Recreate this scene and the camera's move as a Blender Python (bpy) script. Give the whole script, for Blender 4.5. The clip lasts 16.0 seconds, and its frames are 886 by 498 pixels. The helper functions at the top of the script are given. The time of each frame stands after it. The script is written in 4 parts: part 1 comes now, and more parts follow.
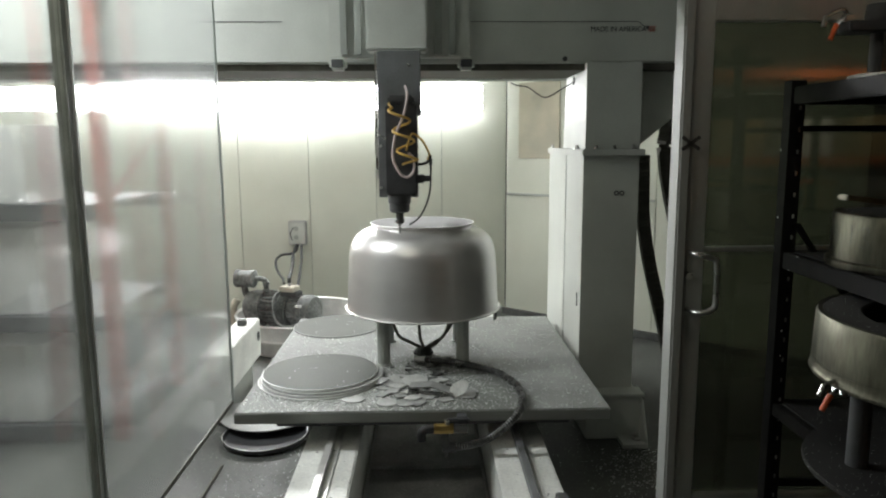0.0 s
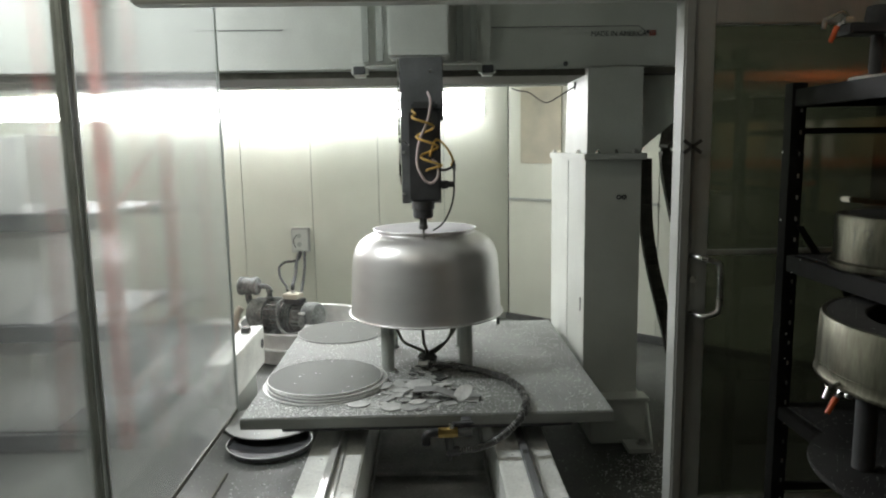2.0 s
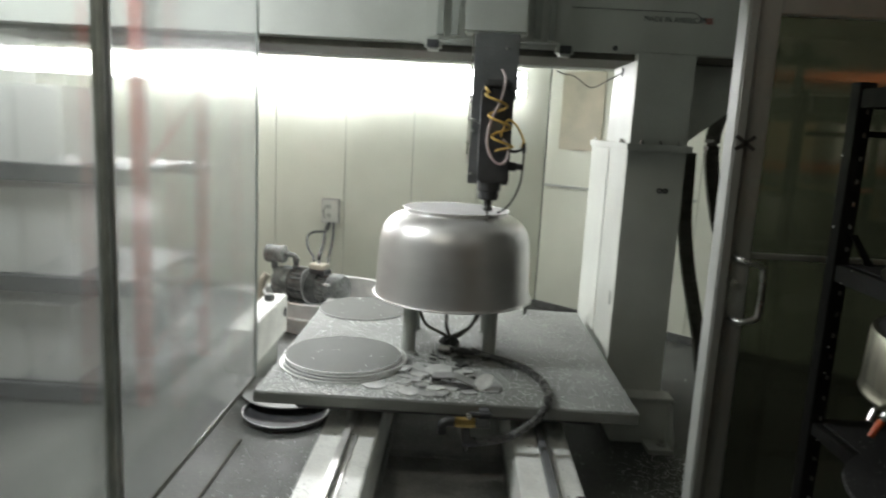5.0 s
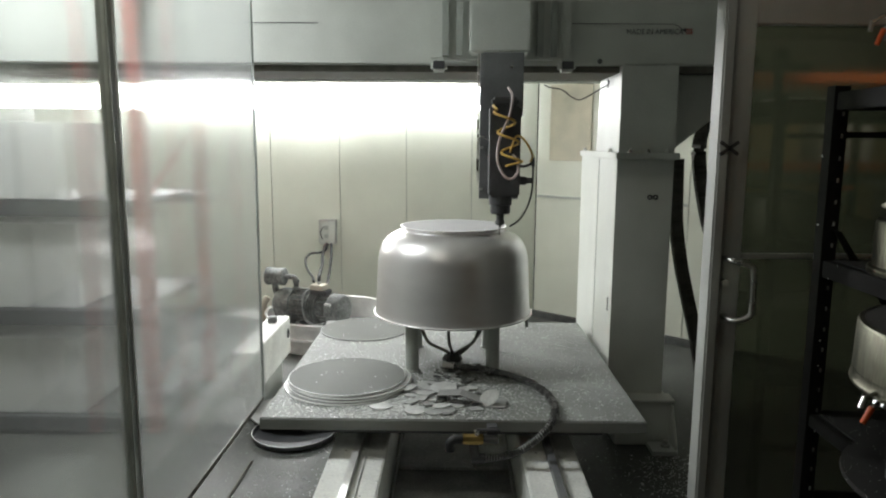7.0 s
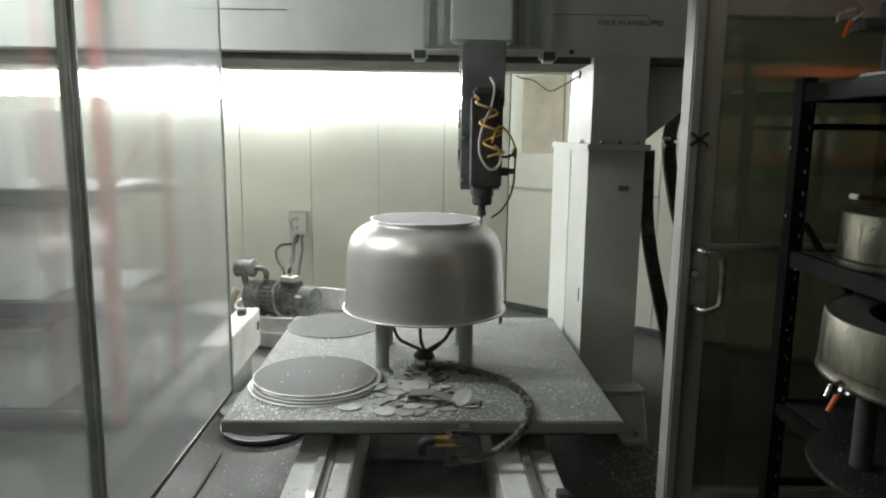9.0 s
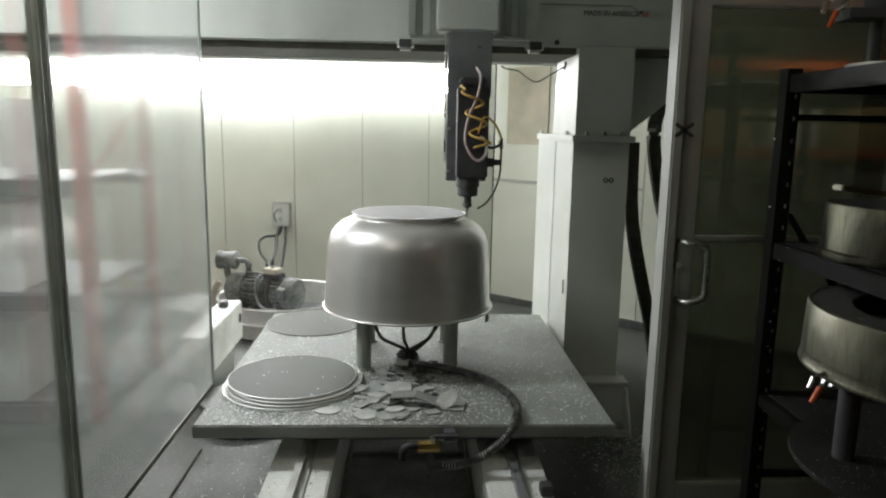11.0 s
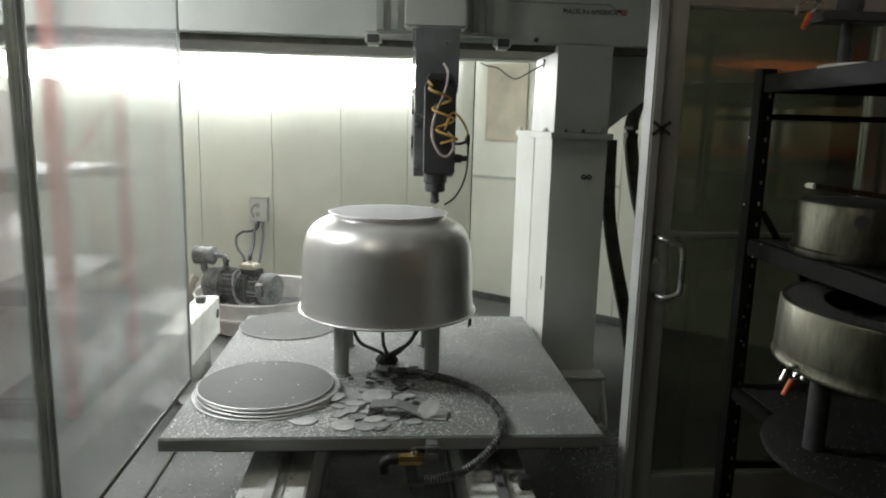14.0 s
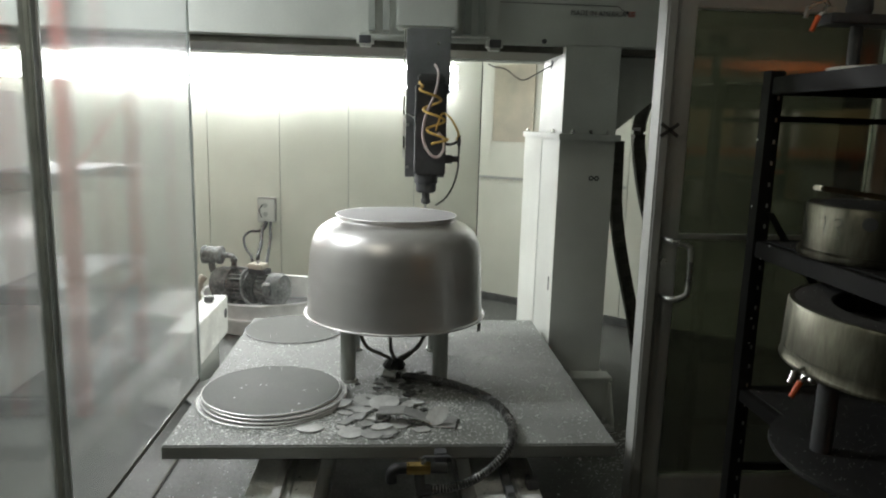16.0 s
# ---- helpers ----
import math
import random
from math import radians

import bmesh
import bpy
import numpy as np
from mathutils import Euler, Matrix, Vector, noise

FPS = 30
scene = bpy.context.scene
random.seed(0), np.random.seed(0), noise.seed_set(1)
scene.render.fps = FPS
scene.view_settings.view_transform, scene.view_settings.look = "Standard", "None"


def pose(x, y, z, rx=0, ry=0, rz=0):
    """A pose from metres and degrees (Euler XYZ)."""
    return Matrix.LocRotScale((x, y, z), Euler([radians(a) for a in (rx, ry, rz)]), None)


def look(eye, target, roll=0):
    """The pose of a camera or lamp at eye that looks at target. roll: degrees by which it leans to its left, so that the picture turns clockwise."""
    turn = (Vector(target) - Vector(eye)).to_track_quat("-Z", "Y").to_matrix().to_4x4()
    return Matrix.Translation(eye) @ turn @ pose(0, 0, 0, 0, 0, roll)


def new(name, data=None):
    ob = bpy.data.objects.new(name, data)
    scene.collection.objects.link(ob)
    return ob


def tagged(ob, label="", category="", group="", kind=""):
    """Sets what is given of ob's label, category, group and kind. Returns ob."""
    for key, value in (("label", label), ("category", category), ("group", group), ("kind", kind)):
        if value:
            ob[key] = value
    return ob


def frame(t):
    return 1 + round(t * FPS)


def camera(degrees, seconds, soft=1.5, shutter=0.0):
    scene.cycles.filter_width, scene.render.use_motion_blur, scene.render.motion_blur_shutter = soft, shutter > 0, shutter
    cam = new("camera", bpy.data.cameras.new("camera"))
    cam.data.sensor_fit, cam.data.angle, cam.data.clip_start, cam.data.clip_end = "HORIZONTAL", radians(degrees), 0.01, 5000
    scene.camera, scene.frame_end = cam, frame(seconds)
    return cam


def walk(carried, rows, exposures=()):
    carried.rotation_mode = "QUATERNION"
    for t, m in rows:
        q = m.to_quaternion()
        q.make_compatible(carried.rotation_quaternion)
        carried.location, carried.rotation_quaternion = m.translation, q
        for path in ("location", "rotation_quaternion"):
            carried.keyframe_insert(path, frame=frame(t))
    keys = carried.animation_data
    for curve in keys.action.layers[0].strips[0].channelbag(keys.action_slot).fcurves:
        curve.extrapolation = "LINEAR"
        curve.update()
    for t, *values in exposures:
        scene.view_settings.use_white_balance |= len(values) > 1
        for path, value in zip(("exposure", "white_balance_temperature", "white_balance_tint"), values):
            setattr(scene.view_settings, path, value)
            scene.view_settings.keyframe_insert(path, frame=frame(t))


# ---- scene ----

# ---------------------------------------------------------------- camera
cam = camera(64.9, 16.0, soft=2.1, shutter=0.9)
PATH = [
    (0, (0.059, 0.025, 1.494), (0.108, 2.002, 1.192), -0.3),
    (0.5, (0.06, 0.022, 1.491), (0.104, 2.0, 1.196), -0.2),
    (1, (0.061, 0.025, 1.492), (0.101, 2.005, 1.212), -0.4),
    (1.5, (0.064, 0.03, 1.496), (0.105, 2.009, 1.213), -0.7),
    (2, (0.061, 0.024, 1.495), (0.101, 2.004, 1.209), -0.9),
    (2.5, (0.063, 0.031, 1.488), (0.115, 2.009, 1.196), -0.6),
    (3, (0.065, 0.039, 1.486), (0.12, 2.017, 1.197), -0.3),
    (3.5, (0.076, 0.055, 1.485), (0.203, 2.023, 1.152), 0.4),
    (4, (0.068, 0.084, 1.483), (0.243, 2.049, 1.153), 6.3),
    (4.5, (0.07, 0.113, 1.47), (0.145, 2.073, 1.078), 5.4),
    (5, (0.055, 0.098, 1.488), (0.015, 2.068, 1.144), 3.0),
    (5.2, (0.052, 0.091, 1.479), (-0.015, 2.062, 1.145), 2.6),
    (7.3, (0.037, 0.021, 1.5), (0.012, 1.998, 1.2), 0.2),
    (7.5, (0.039, 0.021, 1.491), (0.008, 1.997, 1.181), 0.3),
    (8, (0.041, 0.037, 1.492), (0.051, 2.013, 1.182), 1.0),
    (8.5, (0.042, 0.041, 1.485), (0.079, 2.015, 1.165), 1.0),
    (9, (0.042, 0.043, 1.492), (0.094, 2.016, 1.169), 0.7),
    (11.3, (0.052, 0.07, 1.481), (0.16, 2.037, 1.138), 1.0),
    (11.5, (0.043, 0.045, 1.483), (0.165, 2.012, 1.141), 0.9),
    (12, (0.04, 0.05, 1.488), (0.171, 2.017, 1.15), 1.6),
    (12.5, (0.036, 0.052, 1.474), (0.194, 2.017, 1.132), 2.3),
    (13, (0.033, 0.054, 1.479), (0.191, 2.014, 1.118), 2.0),
    (13.5, (0.038, 0.058, 1.482), (0.202, 2.019, 1.124), 1.9),
    (14, (0.039, 0.055, 1.482), (0.198, 2.017, 1.13), 1.5),
    (14.5, (0.044, 0.053, 1.484), (0.205, 2.018, 1.145), 1.4),
    (15, (0.037, 0.048, 1.49), (0.18, 2.014, 1.151), 1.2),
    (15.5, (0.034, 0.044, 1.489), (0.175, 2.009, 1.142), 1.3),
    (16, (0.031, 0.045, 1.486), (0.173, 2.008, 1.134), 1.6),
]
walk(cam, [(t, look(eye, target, roll)) for t, eye, target, roll in PATH])

# ---------------------------------------------------------------- world and lamps
world = bpy.data.worlds.new("world")
world.use_nodes = True
world.node_tree.nodes["Background"].inputs[0].default_value = (0.8, 0.9, 0.85, 1)
world.node_tree.nodes["Background"].inputs[1].default_value = 0.006
scene.world = world
scene.view_settings.exposure = 0.06

TUBE_GLOW = 42.0      # fluorescent tubes on the back wall
TUBE_WATTS = 36.0     # the same tubes as area lamps
BAY_WATTS = 3.6       # ceiling lamps of the shop behind the viewer


def area_lamp(name, m, w, h, watts, colour):
    d = bpy.data.lights.new(name, "AREA")
    d.shape, d.size, d.size_y, d.energy, d.color = "RECTANGLE", w, h, watts, colour
    ob = new(name, d)
    ob.matrix_world = m
    return ob


LAMP_X = (-0.065, -1.325, -2.585)
for lx in LAMP_X:
    area_lamp("tube_light", look((lx, 5.83, 1.865), (lx, 4.83, 1.55)), 1.20, 0.18, TUBE_WATTS * (0.42 if lx > -1 else 1.0), (0.985, 0.985, 1.0))
SIDE_WATTS = 54.0     # ceiling light of the aisle beyond the partition
SIDE = (-1.85, 2.90, 2.70)
area_lamp("aisle_light", look((SIDE[0], SIDE[1], 2.655), (-1.15, SIDE[1], 0.0)), 0.3, 1.0, SIDE_WATTS, (0.95, 0.985, 1.0))
# Added fill lamp: brightens the orange rack so the door glass mirrors it.
area_lamp("rack_fill_light", look((4.1, -1.9, 2.66), (4.1, -3.2, 1.7)), 0.9, 0.2, 26.0, (1.0, 0.90, 0.66))
BAYS = ((-0.88, 1.2, 2.62), (1.05, 1.2, 2.62))
for bx, by, bz in BAYS:
    area_lamp("bay_light", look((bx, by, bz - 0.06), (bx * 0.5, by + 1.6, 0.4)), 0.04 if bx < 0 else 0.02, 0.04 if bx < 0 else 0.02, BAY_WATTS if bx < 0 else 0.09 * BAY_WATTS, (1.0, 0.95, 0.80))


# ---------------------------------------------------------------- materials
def mat(name, colour, rough=0.5, metal=0.0, vary=0.15, scale=6.0, grain=0.06, grain_scale=120.0, bump=0.05,
        specks=0.0, speck_colour=(0.8, 0.82, 0.8), speck_scale=160.0, rough_vary=0.12, stretch=(1, 1, 1), spec=0.5, per_thing=0.0):
    m = bpy.data.materials.new(name)
    m.use_nodes = True
    nt = m.node_tree
    b = nt.nodes["Principled BSDF"]
    tc = nt.nodes.new("ShaderNodeTexCoord")
    mp = nt.nodes.new("ShaderNodeMapping")
    mp.inputs["Scale"].default_value = stretch
    nt.links.new(tc.outputs["Object"], mp.inputs["Vector"])

    def noise_node(sc, detail):
        n = nt.nodes.new("ShaderNodeTexNoise")
        n.inputs["Scale"].default_value, n.inputs["Detail"].default_value = sc, detail
        nt.links.new(mp.outputs["Vector"], n.inputs["Vector"])
        return n

    big, fine = noise_node(scale, 5.0), noise_node(grain_scale, 3.0)

    def ramp(src, lo, hi):
        r = nt.nodes.new("ShaderNodeMapRange")
        r.inputs["From Min"].default_value, r.inputs["From Max"].default_value = 0.3, 0.7
        r.inputs["To Min"].default_value, r.inputs["To Max"].default_value = lo, hi
        nt.links.new(src.outputs["Fac"], r.inputs["Value"])
        return r

    def math_node(op, a, c):
        n = nt.nodes.new("ShaderNodeMath")
        n.operation = op
        for i, v in enumerate((a, c)):
            if isinstance(v, (int, float)):
                n.inputs[i].default_value = v
            else:
                nt.links.new(v, n.inputs[i])
        return n.outputs[0]

    k = math_node("MULTIPLY", ramp(big, 1 - vary, 1 + vary * 0.6).outputs[0], ramp(fine, 1 - grain, 1 + grain).outputs[0])
    if per_thing:
        info = nt.nodes.new("ShaderNodeObjectInfo")
        pr = nt.nodes.new("ShaderNodeMapRange")
        pr.inputs["To Min"].default_value, pr.inputs["To Max"].default_value = 1 - per_thing, 1 + 0.35 * per_thing
        nt.links.new(info.outputs["Random"], pr.inputs["Value"])
        k = math_node("MULTIPLY", k, pr.outputs[0])
    mul = nt.nodes.new("ShaderNodeVectorMath")
    mul.operation = "SCALE"
    mul.inputs[0].default_value = colour
    nt.links.new(k, mul.inputs["Scale"])
    col = mul.outputs[0]
    if specks:
        v = nt.nodes.new("ShaderNodeTexVoronoi")
        v.inputs["Scale"].default_value = speck_scale
        nt.links.new(tc.outputs["Object"], v.inputs["Vector"])
        sep = nt.nodes.new("ShaderNodeSeparateColor")
        nt.links.new(v.outputs["Color"], sep.inputs[0])
        few = math_node("LESS_THAN", sep.outputs[0], specks)
        near = math_node("LESS_THAN", v.outputs["Distance"], 0.33)
        mix = nt.nodes.new("ShaderNodeMix")
        mix.data_type = "RGBA"
        nt.links.new(math_node("MULTIPLY", few, near), mix.inputs[0])
        nt.links.new(col, mix.inputs[6])
        mix.inputs[7].default_value = (*speck_colour, 1)
        col = mix.outputs[2]
    nt.links.new(col, b.inputs["Base Color"])
    b.inputs["Metallic"].default_value = metal
    b.inputs["Specular IOR Level"].default_value = spec
    nt.links.new(ramp(big, max(0.02, rough - rough_vary), min(1, rough + rough_vary)).outputs[0], b.inputs["Roughness"])
    if bump:
        bp = nt.nodes.new("ShaderNodeBump")
        bp.inputs["Strength"].default_value, bp.inputs["Distance"].default_value = bump, 0.004
        nt.links.new(fine.outputs["Fac"], bp.inputs["Height"])
        nt.links.new(bp.outputs[0], b.inputs["Normal"])
    return m


def glow(name, colour, strength):
    m = bpy.data.materials.new(name)
    m.use_nodes = True
    b = m.node_tree.nodes["Principled BSDF"]
    b.inputs["Base Color"].default_value = (*colour, 1)
    b.inputs["Emission Color"].default_value = (*colour, 1)
    b.inputs["Emission Strength"].default_value = strength
    return m


def sheet(name, clear, clear_tint, gloss, rough, haze, haze_colour, blur=0.0):
    """A clear sheet: seen straight through, with a glossy skin and a film of dust."""
    m = bpy.data.materials.new(name)
    m.use_nodes = True
    nt = m.node_tree
    nt.nodes.remove(nt.nodes["Principled BSDF"])
    out = nt.nodes["Material Output"]
    tr = nt.nodes.new("ShaderNodeBsdfTransparent")
    tr.inputs[0].default_value = (*clear_tint, 1)
    through_sheet = tr.outputs[0]
    if blur:
        rf = nt.nodes.new("ShaderNodeBsdfRefraction")
        rf.inputs["Color"].default_value = (*clear_tint, 1)
        rf.inputs["Roughness"].default_value, rf.inputs["IOR"].default_value = blur, 1.06
        soft = nt.nodes.new("ShaderNodeMixShader")
        soft.inputs[0].default_value = clear
        nt.links.new(tr.outputs[0], soft.inputs[1])
        nt.links.new(rf.outputs[0], soft.inputs[2])
        through_sheet = soft.outputs[0]
    gl = nt.nodes.new("ShaderNodeBsdfGlossy")
    gl.inputs["Roughness"].default_value = rough
    df = nt.nodes.new("ShaderNodeBsdfDiffuse")
    df.inputs[0].default_value = (*haze_colour, 1)
    tl = nt.nodes.new("ShaderNodeBsdfTranslucent")
    tl.inputs[0].default_value = (*haze_colour, 1)
    tc = nt.nodes.new("ShaderNodeTexCoord")
    n = nt.nodes.new("ShaderNodeTexNoise")
    n.inputs["Scale"].default_value, n.inputs["Detail"].default_value = 3.5, 6.0
    nt.links.new(tc.outputs["Object"], n.inputs["Vector"])
    r = nt.nodes.new("ShaderNodeMapRange")
    r.inputs["From Min"].default_value, r.inputs["From Max"].default_value = 0.3, 0.7
    r.inputs["To Min"].default_value, r.inputs["To Max"].default_value = haze * 0.9, haze * 1.1
    nt.links.new(n.outputs["Fac"], r.inputs["Value"])
    dust = nt.nodes.new("ShaderNodeMixShader")
    nt.links.new(df.outputs[0], dust.inputs[1])
    nt.links.new(tl.outputs[0], dust.inputs[2])
    a = nt.nodes.new("ShaderNodeMixShader")
    nt.links.new(r.outputs[0], a.inputs[0])
    nt.links.new(through_sheet, a.inputs[1])
    nt.links.new(dust.outputs[0], a.inputs[2])
    lw = nt.nodes.new("ShaderNodeLayerWeight")
    lw.inputs["Blend"].default_value = 0.5
    pw = nt.nodes.new("ShaderNodeMath")
    pw.operation = "POWER"
    pw.inputs[1].default_value = 4.0
    nt.links.new(lw.outputs["Facing"], pw.inputs[0])
    fr = nt.nodes.new("ShaderNodeMath")
    fr.operation = "MULTIPLY_ADD"
    fr.inputs[1].default_value, fr.inputs[2].default_value = 0.9, gloss
    nt.links.new(pw.outputs[0], fr.inputs[0])
    c = nt.nodes.new("ShaderNodeMixShader")
    nt.links.new(fr.outputs[0], c.inputs[0])
    nt.links.new(a.outputs[0], c.inputs[1])
    nt.links.new(gl.outputs[0], c.inputs[2])
    nt.links.new(c.outputs[0], out.inputs["Surface"])
    return m


WALL = mat("wall_panel", (0.62, 0.635, 0.55), 0.42, vary=0.1, scale=1.6, grain=0.03, bump=0.03)
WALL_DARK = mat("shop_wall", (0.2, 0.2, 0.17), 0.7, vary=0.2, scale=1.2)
PATCH = mat("stained_board", (0.46, 0.43, 0.335), 0.7, vary=0.2, scale=5)
CEIL = mat("ceiling_paint", (0.55, 0.55, 0.5), 0.7, vary=0.1, scale=2)
FLOOR = mat("dusty_concrete", (0.080, 0.085, 0.076), 0.62, vary=0.45, scale=3.2, grain=0.2, grain_scale=60, bump=0.15,
            specks=0.03, speck_colour=(0.5, 0.51, 0.49), speck_scale=170)
PAINT = mat("grey_machine_paint", (0.57, 0.59, 0.55), 0.5, vary=0.12, scale=3.0, spec=0.3, grain=0.03, bump=0.02)
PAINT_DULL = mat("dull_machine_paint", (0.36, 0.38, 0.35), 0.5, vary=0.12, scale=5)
WHITE_STEEL = mat("white_dusty_steel", (0.86, 0.87, 0.83), 0.45, vary=0.14, scale=7, grain=0.1, grain_scale=90, bump=0.06,
                  specks=0.03, speck_colour=(0.3, 0.3, 0.28), speck_scale=60)
TABLE = mat("dusty_table_board", (0.22, 0.23, 0.214), 0.66, vary=0.42, scale=3.6, grain=0.35, grain_scale=140, bump=0.15,
            specks=0.045, speck_colour=(0.62, 0.64, 0.62), speck_scale=150)
EDGE = mat("table_edge", (0.25, 0.26, 0.245), 0.5, vary=0.15, scale=9, stretch=(0.3, 1, 3))
ALU = mat("satin_spun_aluminium", (0.68, 0.668, 0.66), 0.37, 0.72, vary=0.08, scale=3, grain=0.03, grain_scale=300, bump=0.0,
          rough_vary=0.04, stretch=(1, 1, 3))
b = ALU.node_tree.nodes["Principled BSDF"]
b.inputs["Coat Weight"].default_value, b.inputs["Coat Roughness"].default_value = 0.4, 0.04
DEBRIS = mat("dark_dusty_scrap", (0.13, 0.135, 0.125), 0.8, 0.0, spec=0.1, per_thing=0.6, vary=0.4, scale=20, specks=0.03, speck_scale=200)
# Chips are coloured near white so their glints are part of the colour.
SWARF = mat("swarf_glint_white", (0.85, 0.86, 0.85), 0.35, 0.25, vary=0.2, scale=40)
CAP = mat("dusty_aluminium_cap", (0.34, 0.34, 0.335), 0.75, 0.0, spec=0.06, vary=0.1, scale=5, grain=0.06, rough_vary=0.06)
ALU_EDGE = mat("bright_cut_aluminium", (0.72, 0.72, 0.71), 0.36, 1.0, vary=0.05, rough_vary=0.05)
DISC = mat("dull_aluminium_sheet", (0.145, 0.15, 0.138), 0.66, 0.0, spec=0.12, vary=0.16, scale=5, grain=0.06, specks=0.012, speck_scale=90)
DISC_PALE = mat("pale_aluminium_sheet", (0.32, 0.325, 0.31), 0.5, 0.12, spec=0.25, vary=0.14, scale=5, grain=0.06, specks=0.02, speck_scale=90)
OFFCUT = mat("offcut_aluminium", (0.55, 0.56, 0.54), 0.5, 0.2, spec=0.3, per_thing=0.6, vary=0.25, scale=12, grain=0.1)
STEEL = mat("worn_steel", (0.55, 0.55, 0.53), 0.28, 1.0, vary=0.2, scale=9)
FRAME_ALU = mat("anodised_frame", (0.48, 0.49, 0.465), 0.42, 0.5, vary=0.08, scale=4, stretch=(3, 3, 0.4))
# This black and the next grey are lifted for the glare veil over the head.
BLACK = mat("black_machine_paint", (0.065, 0.067, 0.070), 0.55, vary=0.4, scale=8)
HEAD_GREY = mat("dusty_grey_glare_lift", (0.20, 0.205, 0.21), 0.5, 0.2, vary=0.25, scale=7)
POST_ALU = mat("pale_satin_post", (0.42, 0.43, 0.41), 0.55, 0.0, spec=0.2, vary=0.12, scale=4, stretch=(3, 3, 0.4))
RUBBER = mat("black_rubber", (0.02, 0.021, 0.021), 0.55, vary=0.3, scale=20)
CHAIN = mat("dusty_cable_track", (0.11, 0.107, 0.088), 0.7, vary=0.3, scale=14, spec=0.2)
DARK_EDGE = mat("dark_gasket", (0.42, 0.46, 0.43), 0.4, vary=0.25, scale=8)
RACK = mat("black_rack_steel", (0.011, 0.011, 0.0105), 0.55, 0.0, spec=0.12, vary=0.4, scale=12, specks=0.006, speck_scale=90)
RACK_DECK = mat("littered_rack_deck", (0.024, 0.024, 0.023), 0.75, spec=0.15, vary=0.4, scale=8, specks=0.04, speck_colour=(0.45, 0.45, 0.43), speck_scale=260)
# Yellow tint in this metal stands for reflected warm shop light.
MOULD = mat("warm_tinted_mould_aluminium", (0.155, 0.151, 0.116), 0.44, 1.0, vary=0.5, scale=9, rough_vary=0.16, grain=0.2, grain_scale=60, bump=0.06, stretch=(1.6, 1.6, 0.35))
MOULD_TOP = mat("dull_mould_top", (0.07, 0.07, 0.066), 0.7, 0.2, vary=0.3, scale=10, specks=0.03, speck_scale=240)
# Tray grey is raised to include haze between the rails; specks are dust.
TRAY = mat("dusty_bed_tray_haze_lift", (0.42, 0.425, 0.41), 0.6, vary=0.35, scale=6, grain=0.2, specks=0.05, speck_scale=160)
CAST = mat("dusty_cast_iron", (0.085, 0.088, 0.085), 0.6, 0.1, vary=0.45, scale=14, bump=0.1)
PUMP_GREY = mat("dusty_grey_pump_paint", (0.20, 0.21, 0.205), 0.75, 0.0, spec=0.2, vary=0.55, scale=9, grain=0.3, grain_scale=60, bump=0.2, specks=0.05, speck_colour=(0.42, 0.43, 0.41), speck_scale=90)
BEIGE = mat("beige_plastic", (0.50, 0.47, 0.39), 0.5, vary=0.12, scale=12)
GALV_BRIGHT = mat("bright_ground_steel", (0.75, 0.75, 0.73), 0.4, 0.45, vary=0.15, scale=12)
GALV = mat("galvanised_steel", (0.5, 0.51, 0.5), 0.4, 0.8, vary=0.25, scale=16)
BRASS = mat("brass", (0.42, 0.30, 0.11), 0.35, 1.0, vary=0.2, scale=20)
BRAID = mat("braided_steel_hose", (0.34, 0.34, 0.335), 0.25, 0.8, vary=0.3, scale=30, grain=0.4, grain_scale=260, bump=0.2)
YELLOW = mat("yellow_air_line", (0.60, 0.39, 0.10), 0.4, vary=0.1, scale=20)
PINK = mat("clear_pink_hose", (0.62, 0.52, 0.51), 0.25, vary=0.1, scale=20)
ORANGE = mat("orange_vinyl_grip", (0.75, 0.13, 0.03), 0.4, vary=0.15, scale=30)
RED = mat("red_rack_paint", (0.50, 0.085, 0.06), 0.45, vary=0.2, scale=6)
BEAM_GREY = mat("dark_grey_rack_beam", (0.05, 0.055, 0.06), 0.5, vary=0.25, scale=6)
ORANGE_BEAM = mat("orange_rack_beam", (0.72, 0.16, 0.03), 0.45, vary=0.2, scale=6)
CARTON = mat("white_board", (0.78, 0.79, 0.76), 0.6, vary=0.08, scale=4)
CARTON_TAN = mat("tan_carton", (0.42, 0.33, 0.16), 0.7, vary=0.15, scale=4)
INK = mat("dark_ink", (0.05, 0.05, 0.055), 0.5, vary=0.05)
TAPE = mat("black_tape", (0.06, 0.06, 0.06), 0.4, vary=0.2, scale=30)
POLY = sheet("hazy_polycarbonate", 0.8, (0.93, 0.94, 0.93), 0.06, 0.12, 0.20, (0.80, 0.82, 0.80), 0.15)
POLY_CLEAR = sheet("clear_polycarbonate", 0.7, (0.95, 0.96, 0.95), 0.05, 0.10, 0.16, (0.82, 0.84, 0.82), 0.09)
# The film's yellowish colour stands in for warm reflections of the shop.
GLASS = sheet("dusty_glass_warm_film", 0.8, (0.27, 0.285, 0.235), 0.08, 0.06, 0.07, (0.44, 0.44, 0.35))
TUBE = glow("lit_tube", (0.95, 0.985, 1.0), TUBE_GLOW)
# Weaker glow for the right-hand tubes, sparing the leg and angled wall.
TUBE_DIM = glow("lit_dim_tube", (0.95, 0.985, 1.0), 0.6 * TUBE_GLOW)
BULB = glow("lit_bulb", (1.0, 0.96, 0.88), 30.0)


